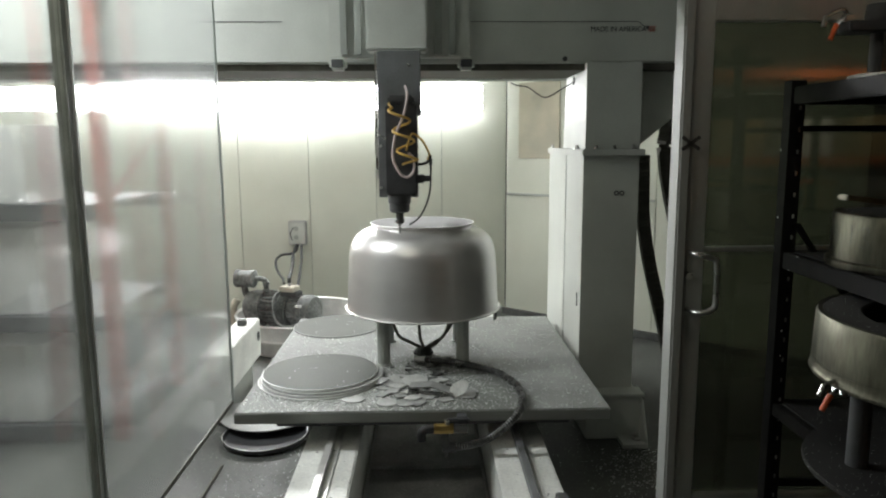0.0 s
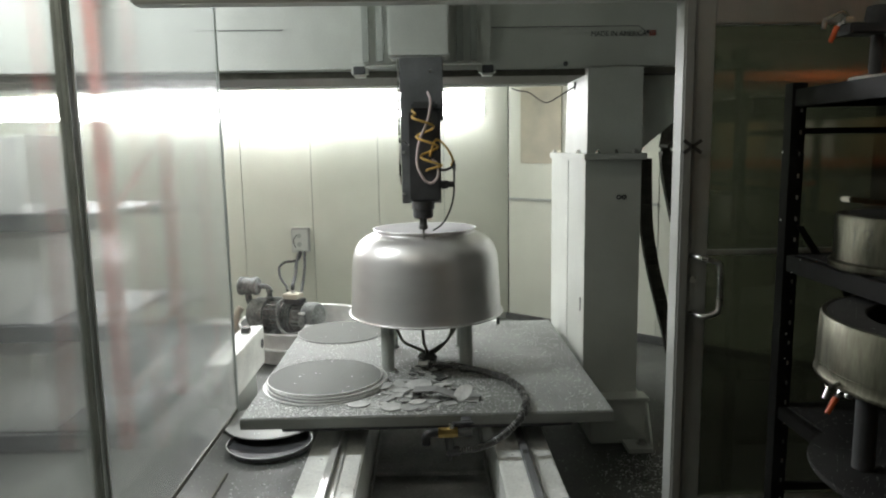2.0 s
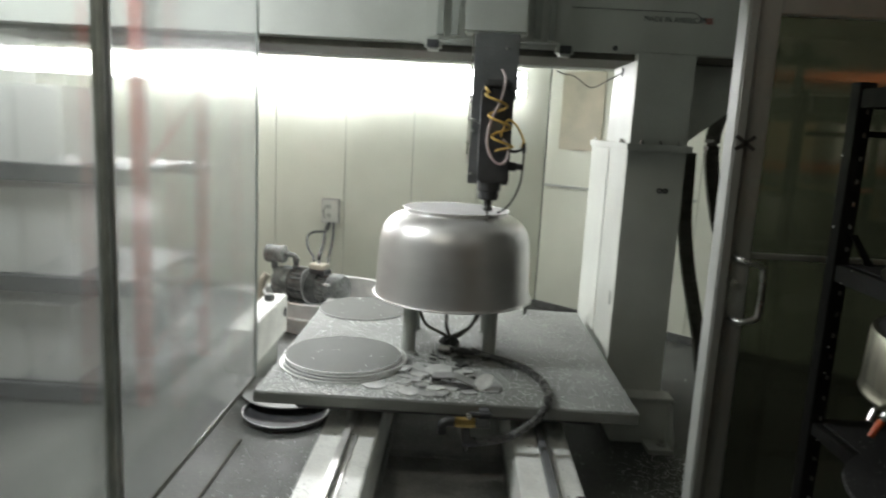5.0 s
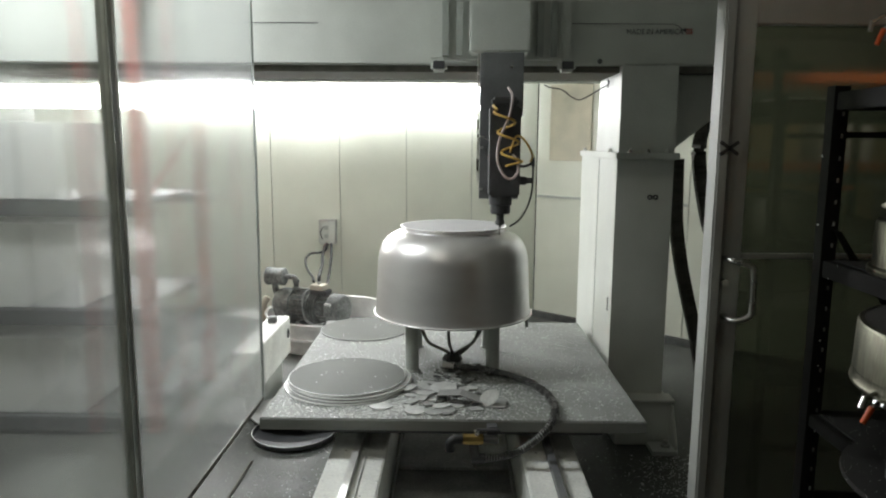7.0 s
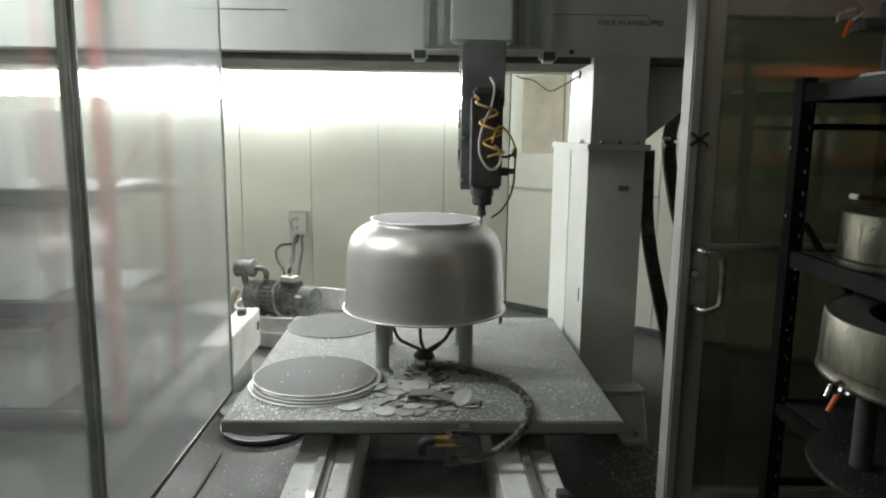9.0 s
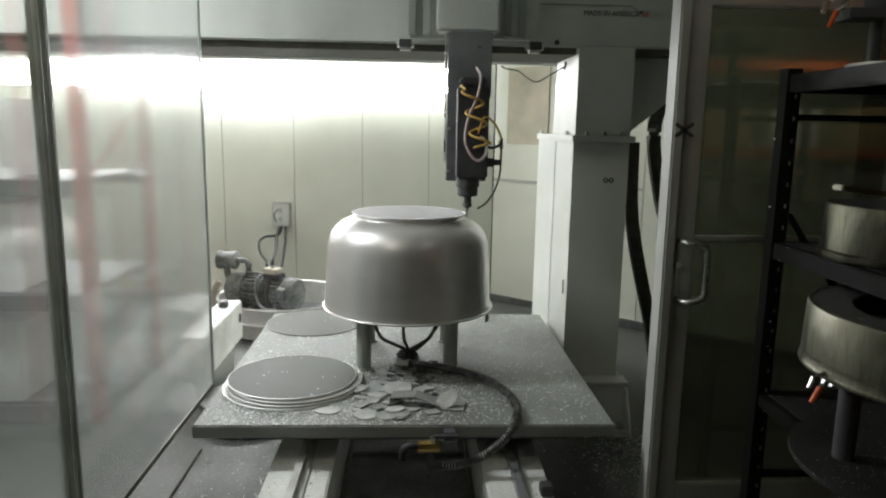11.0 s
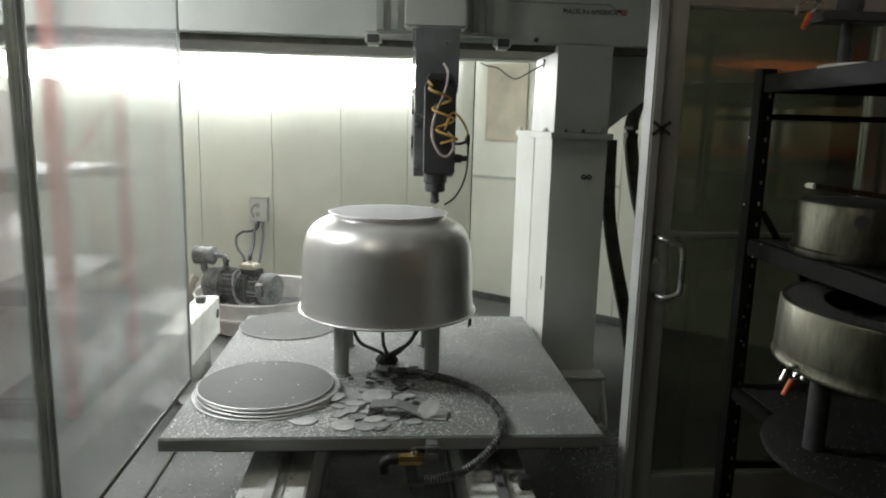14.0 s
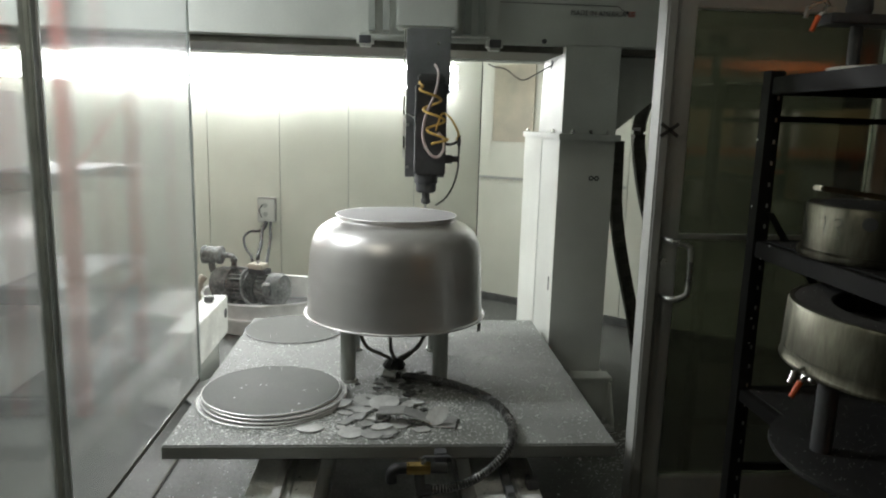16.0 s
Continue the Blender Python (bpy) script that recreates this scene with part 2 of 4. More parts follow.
# ---------------------------------------------------------------- mesh helpers
def box(bm, x0, y0, z0, x1, y1, z1, bevel=0.0, seg=2):
    vs = [bm.verts.new(p) for p in ((x0, y0, z0), (x1, y0, z0), (x1, y1, z0), (x0, y1, z0),
                                    (x0, y0, z1), (x1, y0, z1), (x1, y1, z1), (x0, y1, z1))]
    fs = [bm.faces.new([vs[i] for i in q]) for q in ((3, 2, 1, 0), (4, 5, 6, 7), (0, 1, 5, 4), (1, 2, 6, 5), (2, 3, 7, 6), (3, 0, 4, 7))]
    if bevel:
        es = list({e for f in fs for e in f.edges})
        bmesh.ops.bevel(bm, geom=es, offset=bevel, segments=seg, affect="EDGES", clamp_overlap=True)
    return bm


def prism(bm, outline, y0, y1, axis="y"):
    """An outline (two coordinates a corner) pushed along an axis."""
    def at(p, v):
        return {"y": (p[0], v, p[1]), "x": (v, p[0], p[1]), "z": (p[0], p[1], v)}[axis]
    a = [bm.verts.new(at(p, y0)) for p in outline]
    c = [bm.verts.new(at(p, y1)) for p in outline]
    n = len(outline)
    bm.faces.new(a)
    bm.faces.new(list(reversed(c)))
    for i in range(n):
        bm.faces.new((a[i], c[i], c[(i + 1) % n], a[(i + 1) % n]))
    bmesh.ops.recalc_face_normals(bm, faces=bm.faces[:])
    return bm


def lathe(bm, profile, cx=0.0, cy=0.0, n=48, m=None):
    """Turns (radius, height) pairs about the upright axis through (cx, cy)."""
    rings = []
    for r, z in profile:
        if r < 1e-6:
            rings.append([bm.verts.new((cx, cy, z))])
        else:
            rings.append([bm.verts.new((cx + r * math.cos(2 * math.pi * i / n), cy + r * math.sin(2 * math.pi * i / n), z)) for i in range(n)])
    made = [v for r in rings for v in r]
    for a, c in zip(rings, rings[1:]):
        for i in range(n):
            j = (i + 1) % n
            if len(a) == 1 and len(c) == 1:
                continue
            if len(a) == 1:
                bm.faces.new((a[0], c[j], c[i]))
            elif len(c) == 1:
                bm.faces.new((a[i], a[j], c[0]))
            else:
                bm.faces.new((a[i], a[j], c[j], c[i]))
    if m is not None:
        bmesh.ops.transform(bm, matrix=m, verts=made)
    return bm


def rod(bm, p, q, r, n=16, r2=None):
    """A capped round bar from p to q."""
    p, q = Vector(p), Vector(q)
    h = (q - p).length
    m = Matrix.Translation(p) @ (q - p).to_track_quat("Z", "Y").to_matrix().to_4x4()
    return lathe(bm, [(0, 0), (r, 0), (r if r2 is None else r2, h), (0, h)], n=n, m=m)


def smooth_path(points, steps=8):
    pts = [Vector(p) for p in points]
    pts = [pts[0] * 2 - pts[1]] + pts + [pts[-1] * 2 - pts[-2]]
    out = []
    for a, b, c, d in zip(pts, pts[1:], pts[2:], pts[3:]):
        for i in range(steps):
            t = i / steps
            out.append(0.5 * ((2 * b) + (c - a) * t + (2 * a - 5 * b + 4 * c - d) * t * t + (3 * b - a - 3 * c + d) * t ** 3))
    out.append(pts[-2])
    return out


def tube(bm, points, r, n=10, steps=8, ribs=0.0):
    """A round hose through the points; ribs: how far every other ring stands out."""
    path = smooth_path(points, steps) if steps else [Vector(p) for p in points]
    rings, up = [], Vector((0.13, 0.21, 0.97))
    for i, p in enumerate(path):
        d = (path[min(i + 1, len(path) - 1)] - path[max(i - 1, 0)]).normalized()
        side = d.cross(up)
        if side.length < 0.05:
            side = d.cross(Vector((1, 0, 0)))
        side.normalize()
        top = side.cross(d).normalized()
        up = top
        rr = r * (1 + (ribs if i % 2 else 0))
        rings.append([bm.verts.new(p + rr * (math.cos(2 * math.pi * k / n) * side + math.sin(2 * math.pi * k / n) * top)) for k in range(n)])
    for a, c in zip(rings, rings[1:]):
        for k in range(n):
            bm.faces.new((a[k], a[(k + 1) % n], c[(k + 1) % n], c[k]))
    bm.faces.new(list(reversed(rings[0])))
    bm.faces.new(rings[-1])
    return bm


def part(name, bm, material, parent=None, label="", smooth=35):
    me = bpy.data.meshes.new(name)
    bmesh.ops.recalc_face_normals(bm, faces=bm.faces[:])
    bm.to_mesh(me)
    bm.free()
    me.materials.append(material)
    if smooth:
        me.polygons.foreach_set("use_smooth", [True] * len(me.polygons))
        me.set_sharp_from_angle(angle=radians(smooth))
    ob = new(name, me)
    if parent is not None:
        ob.parent = parent
    if label:
        tagged(ob, label)
    return ob


def thing(name, m, label, category, group="", kind=""):
    ob = new(name)
    ob.empty_display_size = 0.05
    ob.matrix_basis = m
    return tagged(ob, label, category, group, kind)


def bm_box(*a, **k):
    return box(bmesh.new(), *a, **k)


def bm_rod(*a, **k):
    return rod(bmesh.new(), *a, **k)


def bm_lathe(*a, **k):
    return lathe(bmesh.new(), *a, **k)


def bm_tube(*a, **k):
    return tube(bmesh.new(), *a, **k)


def bm_prism(*a, **k):
    return prism(bmesh.new(), *a, **k)


# ---------------------------------------------------------------- how the machine moves
TURN0, TURN_RATE, CUT_R = -24.0, 10.94, 0.26     # the cutter goes round the neck of the vessel
CUT_X, CUT_Y = 0.047, 3.1875


def cut_angle(t):
    return radians(TURN0 + TURN_RATE * t)


def table_front(t):
    return 2.645 + CUT_R * (math.cos(cut_angle(t)) - math.cos(cut_angle(0)))


def head_x(t):
    return CUT_X + CUT_R * math.sin(cut_angle(t))


TIMES = [0.5 * i for i in range(33)]
ON_TABLE = []      # (thing, x, y from the table's front edge, z, turn)
TOP = 0.45


def on_table(ob, x, y, z=TOP, rx=0, ry=0, rz=0):
    ob.matrix_basis = pose(x, table_front(0) + y, z, rx, ry, rz)
    ON_TABLE.append((ob, x, y, z, rx, ry, rz))
    return ob


# ---------------------------------------------------------------- the shell of the booth and the shop
def structure(name, bm, material, label, category="", smooth=0):
    return tagged(part(name, bm, material, None, label, smooth), label, category or name.split("_")[0], kind="structure")


structure("floor", bm_box(-4.2, -4.2, -0.1, 5.8, 6.6, 0.0), FLOOR, "dark dusty concrete floor littered with metal swarf", "floor")
structure("ceiling", bm_box(-4.2, -4.2, 2.75, 5.8, 6.6, 2.85), CEIL, "plain pale painted ceiling of the shop", "ceiling")


def panelled_wall(name, x0, x1, y, z1, seams, label, material=WALL):
    """A wall of upright sheets facing the viewer, with narrow joints."""
    w = thing(name, pose(0, 0, 0), label, "wall", kind="structure")
    part("backing", bm_box(x0, y + 0.012, 0, x1, y + 0.10, z1), PAINT_DULL, w, smooth=0)
    cuts = [x0] + list(seams) + [x1]
    for a, c in zip(cuts, cuts[1:]):
        part("panel", bm_box(a + 0.0025, y, 0.012, c - 0.0025, y + 0.012, z1 - 0.01, bevel=0.002, seg=1), material, w, smooth=0)
    part("skirting", bm_box(x0, y - 0.014, 0, x1, y - 0.001, 0.05), PAINT_DULL, w, smooth=0)
    return w


BACK_Y = 6.05
panelled_wall("wall_back", -4.0, 0.755, BACK_Y, 2.75, (-3.3, -2.7, -2.12, -1.53, -0.936, -0.362, 0.2), "pale greenish wall of upright plastic sheets with narrow seams")
wb = bpy.data.objects["wall_back"]
part("joint_strip", bm_box(-3.9, BACK_Y - 0.0009, 1.360, 0.70, BACK_Y - 0.0003, 1.378), WALL, wb)
w = panelled_wall("wall_angled", 0.0, 2.7, 0.0, 2.75, (1.35,), "pale angled booth wall of plastic sheets with a flat cover strip")
w.matrix_basis = pose(0.758, BACK_Y, 0, 0, 0, -41.0)
part("sill", bm_box(0.0, -0.05, 0.0, 2.69, -0.015, 0.055, bevel=0.004), CAST, w)
part("rail_strip", bm_box(0.01, -0.01, 1.045, 1.34, -0.001, 1.066), PAINT_DULL, w)
part("board", bm_box(0.13, -0.009, 1.36, 0.52, -0.001, 1.98), PATCH, w, "faded brownish board screwed to the wall")
structure("wall_left", bm_box(-4.1, -4.1, 0, -4.0, 6.5, 2.75), WALL, "pale plain side wall of the shop", "wall")
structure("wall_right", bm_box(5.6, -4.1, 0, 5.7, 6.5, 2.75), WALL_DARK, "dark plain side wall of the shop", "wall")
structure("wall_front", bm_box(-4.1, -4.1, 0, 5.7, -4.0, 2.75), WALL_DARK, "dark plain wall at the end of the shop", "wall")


# ---------------------------------------------------------------- front frame, door and hanging panels
def front_frame():
    f = thing("door_frame", pose(0, 0, 0), "brushed aluminium frame of the booth opening with a taped cross", "door frame", kind="structure")
    part("post", bm_box(0.889, 2.30, 0, 0.926, 2.386, 2.36, bevel=0.006), POST_ALU, f)
    # Header takes the pale paint in place of lamp light falling on it.
    part("header", bm_box(-0.86, 2.31, 1.957, 0.888, 2.386, 2.05, bevel=0.006), PAINT, f)
    # Unseen panel, carried far left to keep the aisle lamp off the rack.
    part("header_panel", bm_box(-3.99, 2.34, 2.055, 0.888, 2.36, 2.745), PAINT, f)
    bm = bmesh.new()
    for s in (-1, 1):
        b2 = bmesh.new()
        box(b2, -0.036, -0.002, -0.006, 0.036, 0.0, 0.006, bevel=0.0008, seg=1)
        bmesh.ops.transform(b2, matrix=pose(0.925, 2.298, 1.488, 0, s * 35, 0), verts=b2.verts)
        me = bpy.data.meshes.new("t")
        b2.to_mesh(me)
        bm.from_mesh(me)
        b2.free()
    part("tape_cross", bm, TAPE, f, "cross of two strips of dark tape")


def right_door():
    d = thing("door_1", pose(0, 0, 0), "closed aluminium-framed door with dusty dark glass and a pull handle", "door", kind="structure")
    part("stile", bm_box(0.937, 2.325, 0.02, 0.998, 2.375, 1.965, bevel=0.004), FRAME_ALU, d)
    part("stile", bm_box(1.655, 2.325, 0.02, 1.700, 2.375, 1.965, bevel=0.004), FRAME_ALU, d)
    # Black strip set into the door gap to give the shade between post and stile.
    part("gasket", bm_box(0.928, 2.335, 0.0, 0.934, 2.37, 1.97), RUBBER, d)
    part("top_rail", bm_box(0.999, 2.325, 1.876, 1.654, 2.375, 1.965, bevel=0.004), FRAME_ALU, d)
    part("bottom_rail", bm_box(0.999, 2.325, 0.02, 1.654, 2.375, 0.25, bevel=0.004), FRAME_ALU, d)
    part("mid_rail", bm_box(0.999, 2.335, 1.122, 1.654, 2.365, 1.140, bevel=0.003), FRAME_ALU, d)
    for z0, z1 in ((0.251, 1.121), (1.141, 1.875)):
        part("pane", bm_box(0.999, 2.347, z0, 1.654, 2.353, z1), GLASS, d, "dusty dark glass pane", smooth=0)
    part("handle", bm_tube([(0.945, 2.324, 1.126), (0.948, 2.285, 1.126), (0.968, 2.262, 1.122), (1.003, 2.258, 1.112), (1.015, 2.258, 1.089), (1.017, 2.258, 0.968),
                            (1.006, 2.258, 0.941), (0.972, 2.262, 0.929), (0.955, 2.285, 0.927), (0.951, 2.324, 0.927)], 0.0095, n=12), STEEL, d, "bent steel pull handle")
    part("lock", bm_rod((0.947, 2.324, 1.044), (0.947, 2.312, 1.044), 0.012), STEEL, d)
    s = thing("fixed_panel", pose(0, 0, 0), "fixed dark panel beside the glazed door", "panel", kind="structure")
    part("stile", bm_box(1.722, 2.325, 0.0, 1.77, 2.375, 2.36, bevel=0.004), FRAME_ALU, s)
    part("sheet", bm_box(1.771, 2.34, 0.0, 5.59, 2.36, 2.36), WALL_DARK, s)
    part("jamb", bm_box(1.704, 2.335, 0.0, 1.717, 2.365, 2.36), DARK_EDGE, s)
    part("head_panel", bm_box(0.927, 2.335, 1.975, 1.721, 2.365, 2.36, bevel=0.003), PAINT_DULL, s)
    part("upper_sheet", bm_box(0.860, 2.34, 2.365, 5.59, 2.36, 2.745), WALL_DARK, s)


PX = -0.885
def hanging_panels():
    h = thing("side_partition", pose(0, 0, 0), "hazy clear plastic partition hung in dark-edged posts", "partition", kind="structure")
    part("edge_post", bm_box(PX - 0.007, 3.275, 0.255, PX + 0.007, 3.295, 2.5, bevel=0.003), DARK_EDGE, h)
    part("mullion", bm_box(PX - 0.016, 1.894, 0.0, PX + 0.016, 1.932, 2.5, bevel=0.004), DARK_EDGE, h)
    part("mullion_strip", bm_box(PX + 0.017, 1.922, 0.0, PX + 0.022, 1.932, 2.5, bevel=0.001), FRAME_ALU, h)
    part("pane", bm_box(PX - 0.003, 1.934, 0.27, PX + 0.003, 3.273, 2.5), POLY, h, "hazy clear plastic sheet", smooth=0)
    part("pane", bm_box(PX - 0.003, 0.35, 0.27, PX + 0.003, 1.892, 2.5), POLY_CLEAR, h, "hazy clear plastic sheet", smooth=0)
    for pane in h.children:
        if pane.name.startswith("pane"):
            pane.visible_shadow = False
    part("bottom_trim", bm_box(PX - 0.006, 1.934, 0.250, PX + 0.006, 3.273, 0.269), CHAIN, h)
    part("bottom_trim", bm_box(PX - 0.006, 0.35, 0.250, PX + 0.006, 1.892, 0.269), CHAIN, h)
    part("floor_track", bm_box(PX - 0.026, 0.35, 0.001, PX - 0.012, 3.12, 0.012, bevel=0.003), CHAIN, h)
    part("end_post", bm_box(PX - 0.012, 0.325, 0.0, PX + 0.012, 0.349, 2.5, bevel=0.003), DARK_EDGE, h)


front_frame()
right_door()
hanging_panels()


# ---------------------------------------------------------------- wall lights
def wall_light(x):
    l = thing("fluorescent_light", pose(x, 5.93, 1.865), "lit twin-tube fluorescent light on the pale wall", "light", "fluorescent lights")
    part("housing", bm_box(-0.62, 0.098, -0.105, 0.62, 0.114, 0.105, bevel=0.004), CARTON, l)
    for z in (-0.075, 0.075):
        part("tube", bm_rod((-0.605, 0.03, z), (0.605, 0.03, z), 0.019, n=12), TUBE_DIM if x > -1 else TUBE, l, "glowing white tube")
    for sx in (-0.612, 0.612):
        part("end_cap", bm_box(sx - 0.006, 0.01, -0.03, sx + 0.006, 0.097, 0.03, bevel=0.003), CARTON, l)
    part("wall_bracket", bm_box(-0.03, 0.115, -0.05, 0.03, 0.1195, 0.05), GALV, l)
    return l


for lx in LAMP_X:
    wall_light(lx)

l = thing("aisle_fixture", pose(*SIDE), "flat ceiling light fixture over the aisle", "light")
part("housing", bm_box(-0.17, -0.52, -0.03, 0.17, 0.52, 0.05, bevel=0.01), CARTON, l)
part("end_cap", bm_box(-0.16, -0.535, -0.04, 0.16, -0.521, 0.045, bevel=0.004), CARTON, l)
# Unseen housing for the fill lamp added over the orange rack.
l = thing("aisle_fixture", pose(4.1, -1.9, 2.70), "unseen light fixture added to brighten the orange rack", "light")
part("housing", bm_box(-0.47, -0.12, 0.0, 0.47, 0.12, 0.05, bevel=0.01), CARTON, l)
part("end_cap", bm_box(-0.49, -0.11, 0.0, -0.471, 0.11, 0.045, bevel=0.004), CARTON, l)

for bx, by, bz in BAYS:
    l = thing("ceiling_lamp", pose(bx, by, bz), "round white ceiling lamp with a lit bulb", "lamp", "ceiling lamps")
    part("canopy", bm_lathe([(0, 0.13), (0.05, 0.13), (0.06, 0.06), (0.12, 0.02), (0.125, 0.0), (0.115, 0.0), (0.05, 0.05), (0, 0.05)], n=24), CARTON, l)
    part("bulb", bm_lathe([(0, 0.05), (0.02, 0.045), (0.038, 0.02), (0.038, 0.0), (0.02, -0.02), (0, -0.026)], n=16), BULB, l)


# ---------------------------------------------------------------- gantry
def gantry():
    g = thing("gantry", pose(0, 0, 0), "light grey painted steel gantry of a cutting machine", "gantry")
    part("beam", bm_box(-2.6, 3.50, 1.874, 1.46, 4.00, 2.42, bevel=0.008), PAINT, g)
    # Dark strips added below the beam to hold its underside shade.
    part("lower_channel", bm_box(-2.58, 3.53, 1.842, 0.846, 3.97, 1.8735), CHAIN, g, "dark strip added for the shade under the beam")
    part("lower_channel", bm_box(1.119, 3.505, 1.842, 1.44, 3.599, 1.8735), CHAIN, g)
    part("rear_rail", bm_box(-2.6, 4.045, 1.84, 1.44, 4.12, 1.90, bevel=0.006), PAINT, g)
    part("guide_rail", bm_box(-2.5, 3.478, 2.24, 1.2, 3.499, 2.27, bevel=0.004), STEEL, g)
    part("plug", bm_rod((0.743, 3.4995, 1.894), (0.743, 3.494, 1.894), 0.012), BLACK, g, "round dark rubber plug")
    # right leg
    part("leg", bm_prism([(0.836, 3.45), (1.112, 3.45), (1.112, 4.38), (0.836, 4.38)], 0.23, 1.425, "z"), PAINT, g)
    part("leg_plate", bm_box(0.826, 3.43, 1.426, 1.135, 4.40, 1.458, bevel=0.003), PAINT, g)
    part("leg_seam", bm_box(0.8325, 3.86, 0.24, 0.8355, 3.875, 1.42), PAINT, g)
    up = bmesh.new()
    a = [(0.847, 3.47), (1.118, 3.47), (1.118, 4.02), (0.847, 4.02)]
    c = [(0.847, 3.47), (1.118, 3.47), (1.118, 3.96), (0.847, 3.96)]
    lo = [up.verts.new((x, y, 1.459)) for x, y in a]
    hi = [up.verts.new((x, y, 1.873)) for x, y in c]
    up.faces.new(lo)
    up.faces.new(list(reversed(hi)))
    for i in range(4):
        up.faces.new((lo[i], hi[i], hi[(i + 1) % 4], lo[(i + 1) % 4]))
    part("upper_leg", up, PAINT, g, smooth=0)
    part("gusset", bm_prism([(1.119, 1.873), (1.45, 1.873), (1.45, 1.72), (1.135, 1.46), (1.119, 1.46)], 3.6, 3.98, "y"), PAINT, g, smooth=0)
    for i, (bx, by) in enumerate(((0.90, 3.448), (0.99, 3.448), (1.08, 3.448), (0.838, 3.6), (0.838, 4.3))):
        part("bolt", bm_lathe([(0, 0.018), (0.009, 0.018), (0.009, 0.006), (0.014, 0.005), (0.014, 0), (0, 0)], n=6, m=pose(bx, by + 0.012, 1.459)), STEEL, g)
    part("base", bm_box(0.86, 3.36, 0.0, 1.145, 4.42, 0.228, bevel=0.006), PAINT, g)
    bm = bm_prism([(1.02, 0.0), (1.142, 0.0), (1.142, 0.022), (1.02, 0.022)], 3.24, 3.358, "y")
    part("foot", bm, PAINT, g, smooth=0)
    part("foot_bolt", bm_lathe([(0, 0.03), (0.014, 0.03), (0.014, 0.012), (0.024, 0.01), (0.024, 0), (0, 0)], n=6, m=pose(1.10, 3.30, 0.023)), STEEL, g)
    part("foot_web", bm_prism([(3.25, 0.023), (3.358, 0.023), (3.358, 0.215), (3.335, 0.215), (3.25, 0.05)], 1.132, 1.142, "x"), PAINT, g, smooth=0)
    part("foot_flange", bm_box(0.90, 3.34, 0.229, 1.150, 3.449, 0.243, bevel=0.003), PAINT, g)
    for hx in (1.003, 1.030):
        bmk = bm_lathe([(0.006, 0), (0.013, 0), (0.013, 0.004), (0.006, 0.004), (0.006, 0)], n=12, m=pose(hx, 3.4495, 1.243, 90))
        part("grommet", bmk, BLACK, g)
    part("chipped_spot", bm_box(0.8325, 3.52, 0.655, 0.8356, 3.532, 0.725), BLACK, g, "worn dark scrape in the paint")
    # markings on the beam
    part("stripe", bm_box(0.283, 3.4975, 2.0672, 1.096, 3.4995, 2.0702), INK, g)
    st = bmesh.new()
    v = [st.verts.new((x, 3.4985, z)) for x, z in ((1.096, 2.0702), (1.096, 2.0672), (1.142, 2.034), (1.146, 2.036))]
    st.faces.new(v)
    bmesh.ops.solidify(st, geom=st.faces[:], thickness=0.001)
    part("stripe", st, INK, g, smooth=0)
    part("stripe", bm_box(-1.05, 3.4975, 2.0672, -0.62, 3.4995, 2.0702), INK, g)
    font = bpy.data.curves.new("lettering", "FONT")
    font.body, font.size, font.extrude = "MADE IN AMERICA", 0.0345, 0.0006
    tmp = new("lettering_source", font)
    me = bpy.data.meshes.new_from_object(tmp.evaluated_get(bpy.context.evaluated_depsgraph_get()))
    bpy.data.objects.remove(tmp)
    w = max(v.co.x for v in me.vertices)
    for v in me.vertices:
        v.co.x *= 0.272 / w
    me.materials.clear()
    me.materials.append(INK)
    ob = new("lettering", me)
    ob.parent, ob.matrix_basis = g, pose(0.865, 3.4985, 2.022, 90, 0, 0)
    tagged(ob, "dark lettering MADE IN AMERICA")
    for i in range(4):
        part("flag_bar", bm_box(1.150, 3.4975, 2.022 + 0.007 * i, 1.180 + 0.004 * (i % 2), 3.4995, 2.0255 + 0.007 * i), RED, g)
    part("flag_corner", bm_box(1.138, 3.4975, 2.034, 1.1495, 3.4995, 2.049), INK, g)
    # far leg, mostly behind the hazy partition
    part("leg", bm_box(-2.58, 3.52, 0.0, -2.32, 3.98, 1.873, bevel=0.006), PAINT, g)


gantry()


def cable_chain(points, label):
    c = thing("cable_track", pose(*points[0]), label, "cable track", "cable tracks")
    o = Vector(points[0])
    path = smooth_path([Vector(p) - o for p in points], 7)
    for a, b in zip(path, path[1:]):
        d = b - a
        bm = bmesh.new()
        box(bm, -0.024, -0.034, 0.0, 0.024, 0.034, d.length + 0.001, bevel=0.003, seg=1)
        bmesh.ops.transform(bm, matrix=Matrix.Translation(a) @ d.to_track_quat("Z", "Y").to_matrix().to_4x4(), verts=bm.verts)
        part("link", bm, CHAIN, c)
    return c


cable_chain([(1.285, 3.95, 1.42), (1.29, 3.95, 1.25), (1.30, 3.95, 1.05), (1.34, 3.95, 0.82), (1.40, 3.95, 0.58), (1.46, 3.95, 0.35), (1.52, 3.95, 0.05)], "hanging black cable track beside the gantry leg")
cable_chain([(1.44, 3.93, 1.70), (1.42, 3.95, 1.60), (1.405, 3.96, 1.48), (1.42, 3.96, 1.33), (1.47, 3.96, 1.10), (1.56, 3.96, 0.75), (1.60, 3.96, 0.05)], "second black cable track in a slack loop")

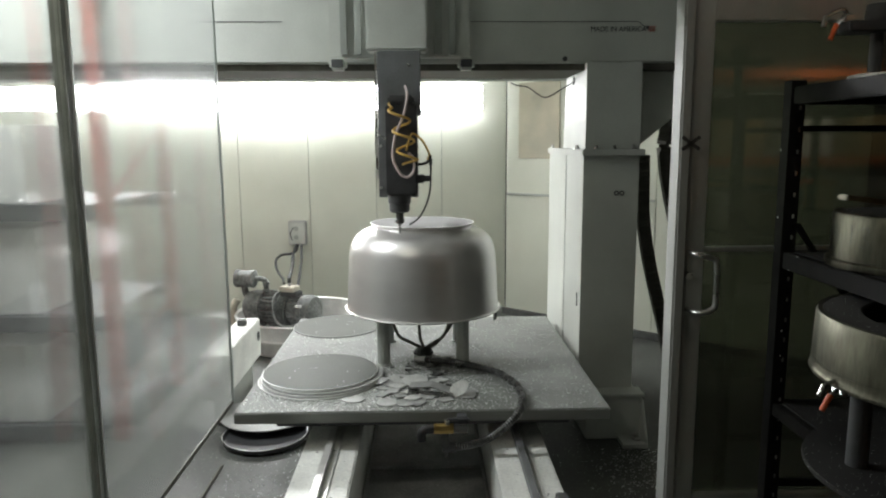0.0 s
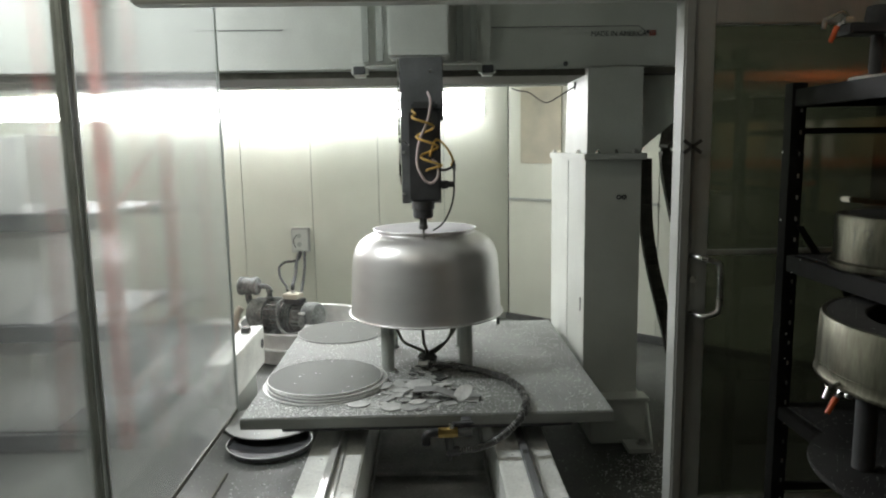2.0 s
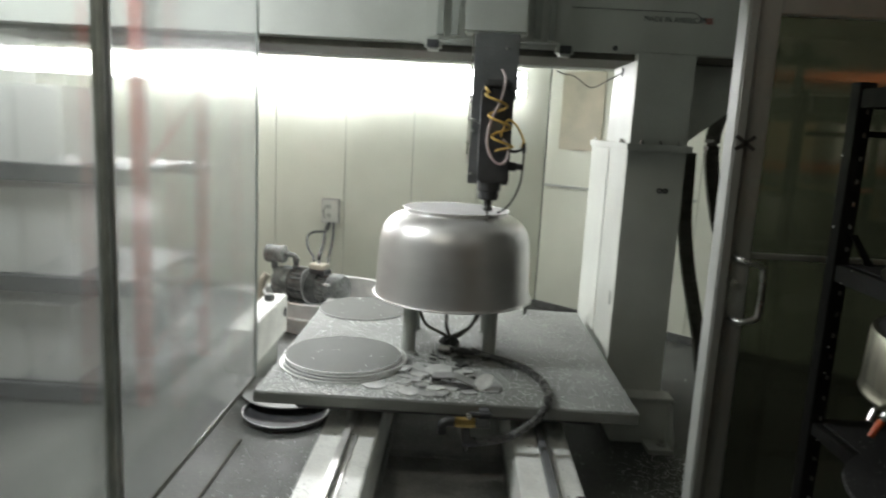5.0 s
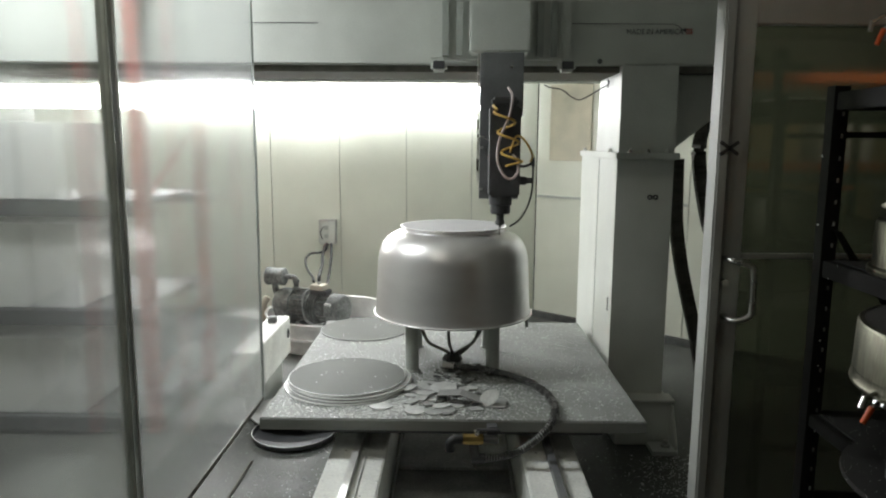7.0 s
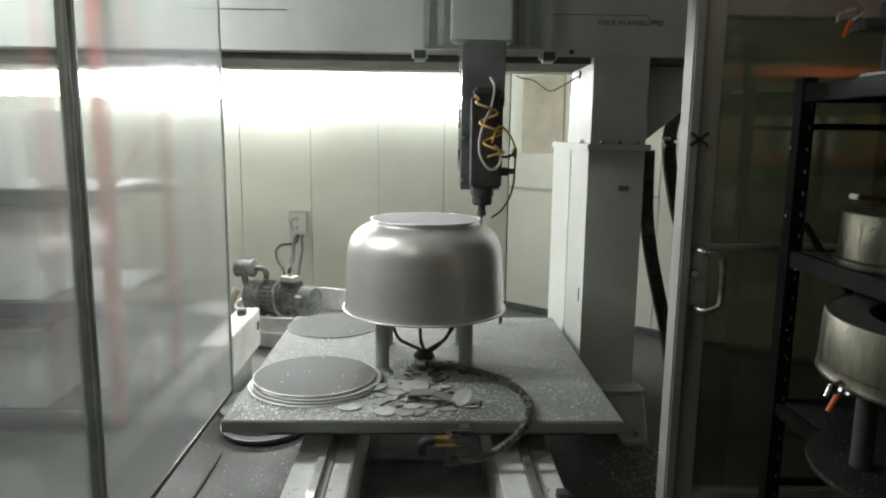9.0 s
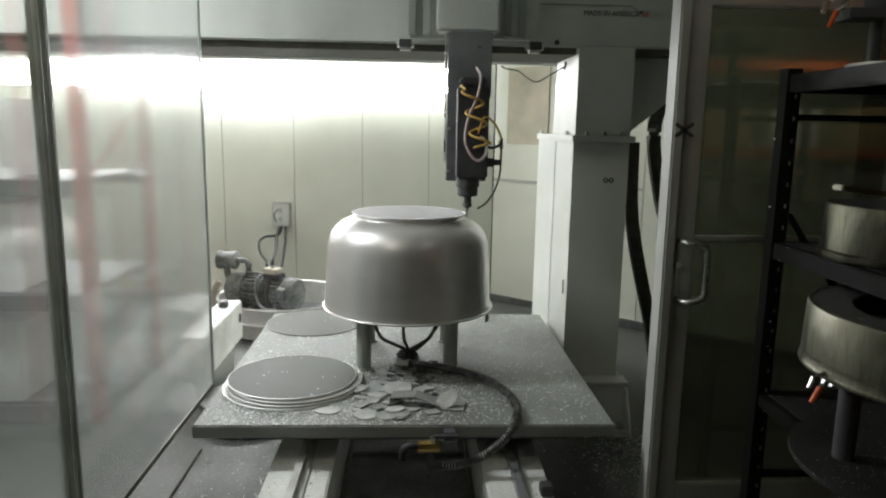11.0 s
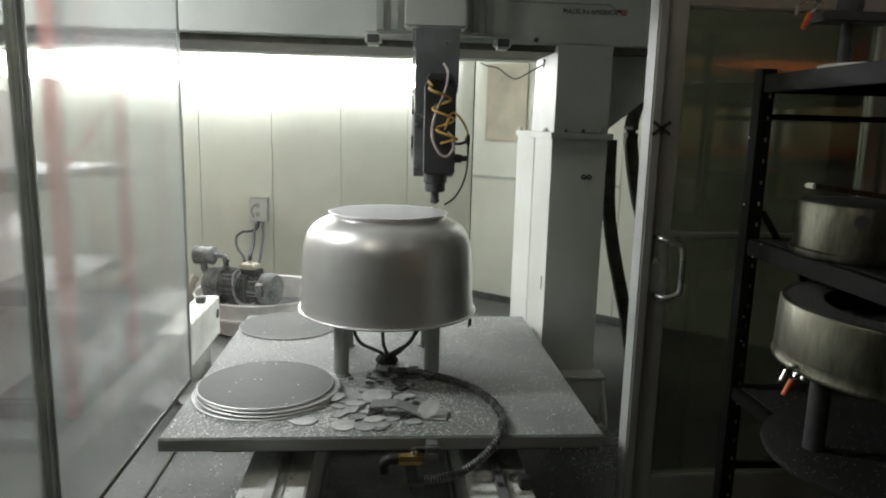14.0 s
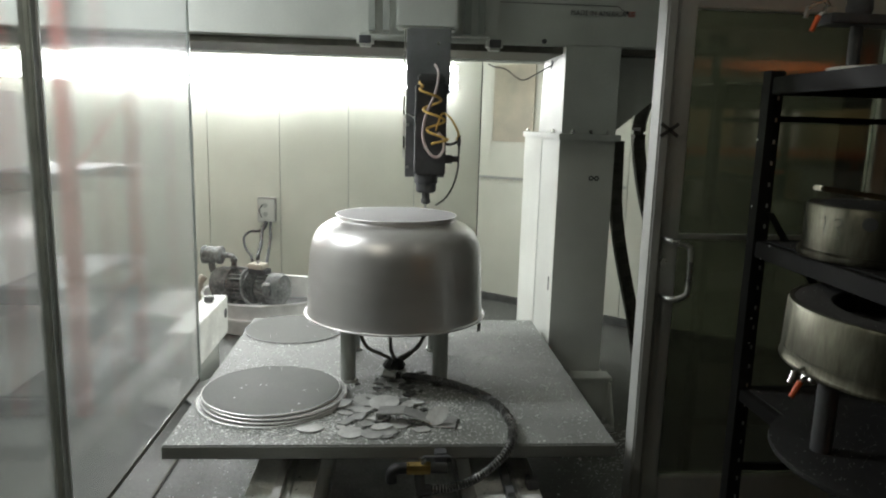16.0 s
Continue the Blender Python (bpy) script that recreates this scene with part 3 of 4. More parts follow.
wire = thing("wire", pose(0.845, 3.72, 1.805), "thin dark wire drooping from a clip on the gantry", "wire")
part("strand", bm_tube([(-0.006, 0, 0.0), (-0.06, 0.08, -0.035), (-0.12, 0.16, -0.07), (-0.16, 0.2, -0.055), (-0.21, 0.26, -0.01), (-0.27, 0.30, 0.005), (-0.30, 0.31, 0.02)], 0.0035, n=6), RUBBER, wire)
part("clip", bm_tube([(-0.006, -0.012, 0.012), (-0.012, 0.0, 0.022), (-0.006, 0.014, 0.01), (-0.012, 0.0, -0.02), (-0.006, -0.012, 0.012)], 0.003, n=6, steps=5), BLACK, wire)


# ---------------------------------------------------------------- machine bed and rails
def bed_rail(x0, x1, name_label):
    b = thing("bed_rail", pose((x0 + x1) / 2, 0, 0), name_label, "machine rail", "bed rails")
    h = (x1 - x0) / 2
    part("beam", bm_box(-h, 1.95, 0.0, h, 4.95, 0.298, bevel=0.006), WHITE_STEEL, b)
    c = -0.002
    # The right-hand guide is coloured dark grey for the shade on it.
    part("guide_rail", bm_prism([(c - 0.013, 0.2985), (c + 0.013, 0.2985), (c + 0.008, 0.312), (c + 0.013, 0.318), (c + 0.013, 0.326), (c - 0.013, 0.326), (c - 0.013, 0.318), (c - 0.008, 0.312)], 2.0, 4.9, "y"), GALV_BRIGHT if x0 < 0 else HEAD_GREY, b, "steel linear guide rail")
    part("cover_strip", bm_box(c + 0.028, 2.0, 0.2985, c + 0.040, 4.9, 0.305, bevel=0.002), GALV_BRIGHT, b)
    if x0 > 0:
        part("end_stop", bm_box(h - 0.045, 2.15, 0.2985, h - 0.005, 2.20, 0.335, bevel=0.004), BLACK, b)
    return b


bed_rail(-0.435, -0.215, "white painted bed rail with a bright guide rail and dust")
bed_rail(0.315, 0.53, "white painted bed rail with a shade-darkened guide rail, speckled with swarf")
cross = thing("cross_member", pose(0.05, 0, 0), "steel tray between the two bed rails, lightened for haze", "machine bed")
part("tray", bm_box(-0.262, 2.0, 0.0, 0.262, 4.9, 0.03, bevel=0.004), TRAY, cross)
for tx in (-0.255, 0.255):
    part("lip", bm_box(tx - 0.005, 2.0, 0.0305, tx + 0.005, 4.9, 0.07, bevel=0.002), TRAY, cross)
for ty in (2.2, 3.0, 3.8):
    part("rib", bm_box(-0.248, ty, 0.0305, 0.248, ty + 0.05, 0.045, bevel=0.003), TRAY, cross)


def table():
    t = thing("machine_table", pose(0, 0, 0), "wide grey moving machine table covered with metal dust", "machine table")
    part("top", bm_box(-0.742, 0, -0.045, 0.743, 1.487, 0.0, bevel=0.003), TABLE, t)
    part("front_edge", bm_box(-0.741, -0.004, -0.044, 0.742, -0.0005, -0.004), EDGE, t)
    for bx in (-0.372, 0.377):
        for by in (0.22, 1.2):
            part("bearing_block", bm_box(bx - 0.035, by, -0.124, bx + 0.035, by + 0.14, -0.0455, bevel=0.004), STEEL, t)
    for by in (0.10, 0.75, 1.36):
        part("cross_bar", bm_box(-0.6, by, -0.10, 0.6, by + 0.05, -0.0455, bevel=0.003), BLACK, t)
    return on_table(t, 0.043, 0.0)


table()


# ---------------------------------------------------------------- vessel on its stand
VX, VY = CUT_X - 0.005, 0.780      # over the table, from its front edge


def stand():
    s = thing("stand", pose(0, 0, 0), "four-legged grey steel stand under the vessel", "stand")
    for sx in (-1, 1):
        for sy in (-1, 1):
            x, y = sx * 0.187, sy * 0.195
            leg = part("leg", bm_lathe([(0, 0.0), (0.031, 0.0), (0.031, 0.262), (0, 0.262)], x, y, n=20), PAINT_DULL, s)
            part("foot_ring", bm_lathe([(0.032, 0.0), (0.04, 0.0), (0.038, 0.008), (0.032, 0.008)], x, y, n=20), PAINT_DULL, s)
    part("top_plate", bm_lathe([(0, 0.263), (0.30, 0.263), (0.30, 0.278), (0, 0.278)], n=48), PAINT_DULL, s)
    part("manifold", bm_lathe([(0, 0.001), (0.046, 0.001), (0.05, 0.012), (0.038, 0.03), (0.022, 0.042), (0, 0.046)], 0.0, -0.04, n=10), DEBRIS, s, "dusty manifold block", smooth=0)
    for k, (a, b) in enumerate((((-0.15, -0.10, 0.262), (-0.02, -0.05, 0.045)), ((-0.02, -0.13, 0.262), (0.0, -0.06, 0.045)), ((0.13, -0.09, 0.262), (0.02, -0.05, 0.045)), ((0.17, 0.06, 0.262), (0.034, -0.03, 0.03)))):
        mid = [(a[0], a[1], 0.20), (a[0] * 0.75 + b[0] * 0.25, a[1] - 0.02, 0.12), (a[0] * 0.3 + b[0] * 0.7, b[1] - 0.02, 0.07)]
        part("vacuum_line", bm_tube([a, *mid, b], 0.0075, n=8), CHAIN, s, "dusty dark rubber vacuum line")
    return on_table(s, VX, VY)


def vessel():
    v = thing("vessel", pose(0, 0, 0), "large satin spun aluminium vessel, upside down on a stand", "vessel")
    wall = [(0.376, 0.012), (0.373, 0.02), (0.371, 0.04), (0.368, 0.10), (0.365, 0.17), (0.362, 0.23), (0.358, 0.278), (0.351, 0.310), (0.339, 0.340), (0.321, 0.364),
            (0.297, 0.383), (0.272, 0.395), (0.256, 0.401), (0.2475, 0.4035), (0.2445, 0.406), (0.2440, 0.410), (0.2470, 0.4185), (0.2512, 0.4225)]
    inner = [(r - 0.003, z) for r, z in reversed(wall)]
    part("shell", bm_lathe(wall + inner + [wall[0]], n=128), ALU, v, smooth=50)
    rim = [(0.376, 0.007), (0.379, 0.004), (0.383, 0.0045), (0.385, 0.008), (0.383, 0.0115), (0.379, 0.012), (0.3765, 0.011), (0.376, 0.007)]
    part("rim", bm_lathe(rim, n=128), ALU, v, "rolled bright rim", smooth=60)
    part("neck_cap", bm_lathe([(0.2455, 0.4215), (0.2500, 0.4232), (0.2490, 0.4245), (0.0, 0.4255)], n=128), CAP, v, "flat round cap being cut off the neck", smooth=12)
    part("cap_lip", bm_lathe([(0.2493, 0.4249), (0.2522, 0.4249), (0.2532, 0.4240), (0.2520, 0.4228), (0.2493, 0.4249)], n=128), ALU_EDGE, v)
    tab = bm_prism([(0.0, 0.0), (0.026, 0.0), (0.026, -0.035), (0.013, -0.027), (0.0, -0.035)], -0.395, -0.392, "y")
    bmesh.ops.rotate(tab, matrix=Matrix.Rotation(radians(58), 3, "Z"), verts=tab.verts)
    bmesh.ops.translate(tab, vec=(0, 0, 0.008), verts=tab.verts)
    part("tag", tab, DISC, v, "small bent tag on the rim", smooth=0)
    return on_table(v, VX, VY, TOP + 0.236)


def round_blank(r, th, label, metal=DISC, edge_metal=GALV_BRIGHT):
    b = bm_lathe([(0, 0), (r - 0.002, 0), (r, 0.001), (r, th - 0.001), (r - 0.002, th), (0, th)], n=96)
    ob = part("round_blank", b, metal, None, label, smooth=12)
    edge = part("cut_edge", bm_lathe([(r + 0.0004, 0.001), (r + 0.0012, 0.0015), (r + 0.0012, th - 0.001), (r - 0.002, th + 0.0006), (r - 0.003, th + 0.0006)], n=96), edge_metal, ob, smooth=12)
    return tagged(ob, label, "metal disc", "cut discs")


stand()
vessel()
STACK = ((-0.418, 0.395, 0.272, 0.006), (-0.408, 0.402, 0.268, 0.006), (-0.404, 0.408, 0.264, 0.005), (-0.420, 0.414, 0.256, 0.007))
z = TOP + 0.0005
for i, (x, y, r, th) in enumerate(STACK):
    d = round_blank(r, th, "flat round grey aluminium disc in a stack on the table", DISC if i == 3 else DISC_PALE)
    on_table(d, x, y, z, 0.25 * (i == 3), 0.3 * (i == 2), 40 * i)
    z += th + 0.0026
on_table(round_blank(0.247, 0.005, "single flat aluminium disc lying at the back of the table", DISC, DISC_PALE), -0.455, 1.295, TOP + 0.0005)


# ---------------------------------------------------------------- offcuts, swarf and hose on the table
rng = random.Random(7)


def offcut(shape, x, y, z, size, rx, ry, rz, stretch=1.0, metal=OFFCUT):
    bm = bmesh.new()
    if shape == "disc":
        n = 26
        out = [(size * math.cos(2 * math.pi * i / n), stretch * size * math.sin(2 * math.pi * i / n)) for i in range(n)]
    elif shape == "lens":
        out = [(size * math.cos(a), stretch * size * math.copysign(abs(math.sin(a)) ** 1.3, math.sin(a))) for a in (2 * math.pi * i / 24 for i in range(24))]
    else:
        n = rng.choice((4, 4, 5))
        a0 = rng.random()
        out = [(size * (0.8 + 0.4 * rng.random()) * math.cos(2 * math.pi * (i + a0) / n), stretch * size * (0.8 + 0.4 * rng.random()) * math.sin(2 * math.pi * (i + a0) / n)) for i in range(n)]
    prism(bm, out, 0.0, 0.0045, "z")
    ob = part("offcut", bm, metal, None, smooth=0)
    tagged(ob, {"disc": "small round aluminium offcut lying among scraps", "lens": "small leaf-shaped aluminium offcut lying among scraps"}.get(shape, "small angular aluminium offcut lying among scraps"), "metal scrap", "offcuts")
    return on_table(ob, x, y, TOP + z, rx, ry, rz)


PIECES = (("disc", -0.055, 0.365, 0.006, 0.047, 4, 3, 0, 0.9), ("disc", 0.005, 0.330, 0.012, 0.050, 5, -3, 20, 0.95), ("lens", -0.148, 0.318, 0.014, 0.034, 12, -10, 15, 0.6),
          ("lens", -0.108, 0.312, 0.004, 0.036, 3, 2, 0, 0.7), ("disc", -0.105, 0.095, 0.002, 0.037, 1, 1, 0, 1), ("disc", -0.030, 0.088, 0.002, 0.034, 1, -1, 0, 1),
          ("disc", 0.022, 0.102, 0.003, 0.030, 2, 0, 0, 0.9), ("lens", -0.245, 0.135, 0.001, 0.042, 0, 1, 5, 0.75), ("poly", -0.085, 0.225, 0.006, 0.036, 3, -5, 30, 0.7),
          ("poly", -0.055, 0.155, 0.008, 0.040, 4, 6, 70, 0.7), ("poly", -0.015, 0.190, 0.010, 0.036, -5, 4, 15, 0.6), ("poly", -0.125, 0.180, 0.004, 0.034, 4, -2, 50, 0.6),
          ("lens", -0.070, 0.265, 0.010, 0.036, 5, 3, 25, 0.5), ("poly", 0.075, 0.36, 0.005, 0.036, 3, 2, 10, 0.8), ("poly", 0.06, 0.265, 0.008, 0.032, 4, -6, 40, 0.7),
          ("lens", 0.12, 0.345, 0.006, 0.030, -4, 5, 10, 0.6), ("poly", 0.005, 0.245, 0.012, 0.032, 6, -5, 80, 0.7), ("poly", -0.02, 0.42, 0.004, 0.032, 2, 3, 5, 0.6),
          ("poly", 0.10, 0.43, 0.004, 0.03, 3, 2, 35, 0.6), ("lens", -0.13, 0.255, 0.003, 0.028, 2, 2, -10, 0.5), ("disc", 0.055, 0.155, 0.004, 0.033, 2, 2, 0, 0.9),
          ("lens", 0.0, 0.125, 0.010, 0.033, 6, -3, 10, 0.55), ("poly", 0.135, 0.115, 0.003, 0.03, 2, 0, 20, 0.7), ("poly", -0.14, 0.135, 0.003, 0.022, 0, 3, 60, 0.7),
          ("poly", 0.02, 0.06, 0.003, 0.018, 0, 0, 20, 0.6), ("lens", 0.09, 0.30, 0.015, 0.028, 12, 4, 50, 0.6), ("poly", 0.15, 0.28, 0.004, 0.02, 3, 3, 50, 0.6))
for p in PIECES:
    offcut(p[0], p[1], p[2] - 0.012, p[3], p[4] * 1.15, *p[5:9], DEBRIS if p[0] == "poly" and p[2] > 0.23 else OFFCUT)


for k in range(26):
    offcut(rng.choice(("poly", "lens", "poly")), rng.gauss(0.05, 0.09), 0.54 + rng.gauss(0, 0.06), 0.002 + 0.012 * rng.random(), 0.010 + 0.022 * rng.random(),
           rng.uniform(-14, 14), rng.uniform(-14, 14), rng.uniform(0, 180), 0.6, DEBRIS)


def bent_piece():
    bm = bm_prism([(-0.105, 0.0), (-0.10, 0.034), (-0.008, 0.042), (0.085, 0.012), (0.085, 0.008), (-0.008, 0.037), (-0.097, 0.029), (-0.101, 0.0)], -0.035, 0.035, "y")
    ob = part("bent_plate", bm, OFFCUT, None, smooth=0)
    tagged(ob, "bent strip of aluminium plate standing tented on scraps", "metal scrap")
    on_table(ob, 0.085, 0.175, TOP + 0.006, 0, 0, -8)
    bm = bmesh.new()
    box(bm, -0.048, -0.045, 0, 0.048, 0.045, 0.004, bevel=0.001, seg=1)
    sq = part("square_plate", bm, OFFCUT, None, smooth=0)
    tagged(sq, "small flat square aluminium plate on the table", "metal scrap")
    on_table(sq, 0.215, 0.165, TOP + 0.004, 2, -3, -12)
    offcut("lens", 0.192, 0.150, 0.034, 0.047, 52, -34, 8, 0.62)


bent_piece()


def swarf():
    """Fine bright chips strewn over the table, thicker round the scraps and discs."""
    verts, faces = [], []
    r = random.Random(3)
    for _ in range(8200):
        k = r.random()
        if k < 0.45:
            x, y = r.uniform(-0.72, 0.72), r.uniform(0.01, 1.47)
        elif k < 0.8:
            x, y = r.gauss(-0.02, 0.2), abs(r.gauss(0.25, 0.14))
        else:
            x, y = r.gauss(-0.45, 0.2), abs(r.gauss(0.12, 0.08))
        if not (-0.735 < x < 0.735 and 0.004 < y < 1.47):
            continue
        s = 0.0010 + 0.0050 * r.random() ** 2.4
        a, h = r.uniform(0, 6.28), r.uniform(0.0006, 0.0026)
        n = len(verts)
        for j in range(3):
            verts.append((x + s * math.cos(a + 2.1 * j) * (1.6 if j == 0 else 1), y + s * math.sin(a + 2.1 * j), 0.0003 + h * (j == 0)))
        verts.append((x, y, h + 0.0006))
        faces += [(n, n + 1, n + 2), (n, n + 1, n + 3), (n + 1, n + 2, n + 3), (n + 2, n, n + 3)]
    me = bpy.data.meshes.new("swarf")
    me.from_pydata(verts, [], faces)
    me.materials.append(SWARF)
    ob = new("swarf", me)
    tagged(ob, "fine bright metal swarf strewn over the table", "swarf", kind="stuff")
    return on_table(ob, 0.043, 0.0)


swarf()


def floor_swarf():
    """Chips fallen on the floor and the rails, thicker by the gantry foot."""
    verts, faces = [], []
    r = random.Random(11)
    for _ in range(2600):
        k = r.random()
        if k < 0.45:
            x, y, z0 = r.gauss(1.08, 0.13), r.gauss(3.05, 0.28), 0.0005
        elif k < 0.6:
            x, y, z0 = r.uniform(0.32, 0.525), r.uniform(2.0, 2.9), 0.2985
        elif k < 0.68:
            x, y, z0 = r.uniform(-0.43, -0.22), r.uniform(2.0, 2.9), 0.2985
        else:
            x, y, z0 = r.uniform(-0.86, -0.45), r.uniform(1.9, 3.5), 0.0005
        if z0 < 0.01 and (x < -0.87 or (0.86 < x < 0.95 and y < 2.45) or (x > 0.85 and (y > 3.25 or y < 2.42))):
            continue
        s = 0.0012 + 0.0055 * r.random() ** 2.6
        a, h = r.uniform(0, 6.28), r.uniform(0.0006, 0.003)
        n = len(verts)
        for j in range(3):
            verts.append((x + s * math.cos(a + 2.1 * j) * (1.6 if j == 0 else 1), y + s * math.sin(a + 2.1 * j), z0 + h * (j == 0)))
        verts.append((x, y, z0 + h + 0.0006))
        faces += [(n, n + 1, n + 2), (n, n + 1, n + 3), (n + 1, n + 2, n + 3), (n + 2, n, n + 3)]
    me = bpy.data.meshes.new("floor_swarf")
    me.from_pydata(verts, [], faces)
    me.materials.append(SWARF)
    tagged(new("floor_swarf", me), "metal swarf scattered on the floor and bed rails", "swarf", kind="stuff")


floor_swarf()


def suction_hose():
    h = thing("suction_hose", pose(0, 0, 0), "braided steel hose curving over the table edge to a valve", "hose")
    pts = [(0.05, 0.585, 0.022), (0.12, 0.575, 0.020), (0.20, 0.54, 0.020), (0.29, 0.475, 0.020), (0.375, 0.385, 0.021), (0.425, 0.27, 0.022), (0.445, 0.15, 0.024), (0.44, 0.04, 0.024),
           (0.41, -0.045, 0.0), (0.355, -0.075, -0.045), (0.29, -0.08, -0.088), (0.225, -0.075, -0.112), (0.165, -0.07, -0.122)]
    part("jacket", bm_tube(pts, 0.0135, n=12, steps=10), RUBBER, h)
    core = smooth_path(pts, 40)
    wire, run, turn = [], 0.0, 0.0
    up = Vector((0.13, 0.21, 0.97))
    for p, q in zip(core, core[1:]):
        d = q - p
        side = d.cross(up).normalized()
        top = side.cross(d).normalized()
        up = top
        for k in range(3):
            ph = 2 * math.pi * (run + d.length * k / 3) / 0.0105
            wire.append(p + d * k / 3 + 0.0142 * (math.cos(ph) * side + math.sin(ph) * top))
        run += d.length
    part("braid", bm_tube(wire, 0.0022, n=5, steps=0), BRAID, h, "bright steel braid wound round the hose", smooth=60)
    part("fitting", bm_rod((0.165, -0.07, -0.122), (0.115, -0.07, -0.122), 0.020, n=8), BLACK, h)
    part("end_fitting", bm_rod((0.05, 0.585, 0.022), (0.0, 0.60, 0.024), 0.020, n=8), STEEL, h)
    return on_table(h, 0.0, 0.0)


def ball_valve():
    v = thing("ball_valve", pose(0, 0, 0), "brass ball valve with black pipe elbows under the table edge", "valve")
    part("body", bm_rod((0.06, -0.07, -0.058), (0.135, -0.07, -0.058), 0.021, n=8), BRASS, v, "brass valve body")
    part("bonnet", bm_rod((0.11, -0.07, -0.046), (0.11, -0.07, -0.022), 0.010), STEEL, v)
    part("lever", bm_box(0.11, -0.078, -0.024, 0.20, -0.062, -0.017, bevel=0.003), BLACK, v)
    part("elbow", bm_tube([(0.062, -0.07, -0.058), (0.03, -0.07, -0.06), (0.012, -0.07, -0.075), (0.012, -0.07, -0.105)], 0.018, n=12), RUBBER, v)
    part("nipple", bm_rod((0.135, -0.07, -0.058), (0.19, -0.07, -0.058), 0.017, n=12), CAST, v)
    part("tee", bm_tube([(0.10, -0.07, -0.075), (0.102, -0.07, -0.10), (0.105, -0.07, -0.122)], 0.018, n=12), CAST, v)
    part("drain_cock", bm_rod((0.105, -0.07, -0.14), (0.105, -0.07, -0.17), 0.007), CAST, v)
    part("bracket", bm_box(0.15, -0.05, -0.06, 0.19, -0.0045, -0.02, bevel=0.003), BLACK, v)
    return on_table(v, 0.024, 0.0, TOP + 0.012)


suction_hose()
ball_valve()


# ---------------------------------------------------------------- cutting head
def cutting_head():
    h = thing("cutting_head", pose(head_x(0), CUT_Y, 0), "black router spindle on a grey carriage with coiled air lines", "cutting head")
    part("carriage_plate", bm_box(-0.325, 0.215, 1.89, 0.335, 0.262, 2.44, bevel=0.006), PAINT, h)
    for x in (-0.325, 0.275):
        cap = part("bearing_cap", bm_box(x, 0.175, 1.832, x + 0.078, 0.262, 1.888, bevel=0.014, seg=3), PAINT, h)
        part("cap_insert", bm_box(x + 0.012, 0.170, 1.842, x + 0.066, 0.1745, 1.878, bevel=0.004), BLACK, cap)
    for x in (-0.255, -0.19, 0.185, 0.25):
        part("carriage_rib", bm_box(x - 0.016, 0.185, 1.90, x + 0.016, 0.214, 2.43, bevel=0.003), PAINT_DULL, h)
    part("column", bm_box(-0.145, 0.085, 1.905, 0.135, 0.214, 2.44, bevel=0.01), PAINT, h)
    part("way_cover", bm_box(-0.086, 0.057, 1.62, 0.100, 0.190, 1.903, bevel=0.004), HEAD_GREY, h)
    part("slide_plate", bm_box(-0.095, 0.062, 1.245, 0.086, 0.105, 1.90, bevel=0.003), HEAD_GREY, h)
    part("side_rail", bm_box(-0.107, 0.075, 1.33, -0.098, 0.10, 1.90, bevel=0.002), STEEL, h, "bright strip at the edge of the slide")
    part("spindle_motor", bm_box(-0.055, -0.055, 1.262, 0.082, 0.061, 1.66, bevel=0.008), BLACK, h)
    part("motor_cap", bm_box(-0.045, -0.045, 1.661, 0.072, 0.055, 1.70, bevel=0.01), CAST, h)
    part("nose", bm_lathe([(0, 1.262), (0.052, 1.262), (0.052, 1.225), (0.046, 1.222), (0.046, 1.190), (0.038, 1.182), (0, 1.182)], n=28), BLACK, h)
    part("collet", bm_lathe([(0, 1.183), (0.018, 1.183), (0.018, 1.152), (0.021, 1.150), (0.021, 1.136), (0.013, 1.130), (0, 1.130)], n=20), CAST, h)
    part("cutter", bm_lathe([(0, 1.131), (0.006, 1.131), (0.006, 1.108), (0.0045, 1.106), (0.0045, 1.086), (0, 1.084)], n=12), STEEL, h, "slim steel cutter")
    for bx, bz in ((-0.085, 1.29), (-0.085, 1.48), (0.045, 1.84)):
        part("screw", bm_rod((bx, 0.0615, bz), (bx, 0.054, bz), 0.007, n=10), STEEL, h)
    part("air_block", bm_box(0.083, -0.03, 1.315, 0.115, 0.02, 1.352, bevel=0.003), BLACK, h)
    part("air_valve", bm_rod((0.115, -0.005, 1.334), (0.140, -0.005, 1.334), 0.013, n=12), BLACK, h)
    part("wing_screw", bm_tube([(-0.056, -0.03, 1.51), (-0.075, -0.035, 1.525), (-0.095, -0.035, 1.53)], 0.004, n=8), STEEL, h)
    coil = []
    for i in range(60):
        u = i / 59
        a = 2 * math.pi * 2.6 * u + 2.2
        coil.append((0.0 + 0.045 * u + 0.042 * math.cos(a), -0.088 + 0.03 * math.sin(a), 1.645 - 0.225 * u))
    part("air_coil", bm_tube([(-0.035, 0.0, 1.67), (-0.040, -0.05, 1.66)] + coil + [(0.03, -0.08, 1.405), (0.02, -0.056, 1.40)], 0.0056, n=8, steps=2), YELLOW, h, "yellow coiled air line")
    part("coolant_loop", bm_tube([(0.03, 0.03, 1.745), (0.042, -0.05, 1.70), (0.028, -0.08, 1.62), (-0.012, -0.09, 1.52), (-0.022, -0.09, 1.43), (0.005, -0.09, 1.365), (0.04, -0.09, 1.345),
                                  (0.068, -0.085, 1.375), (0.066, -0.08, 1.425), (0.045, -0.075, 1.45)], 0.0060, n=10), PINK, h, "translucent pinkish hose loop")
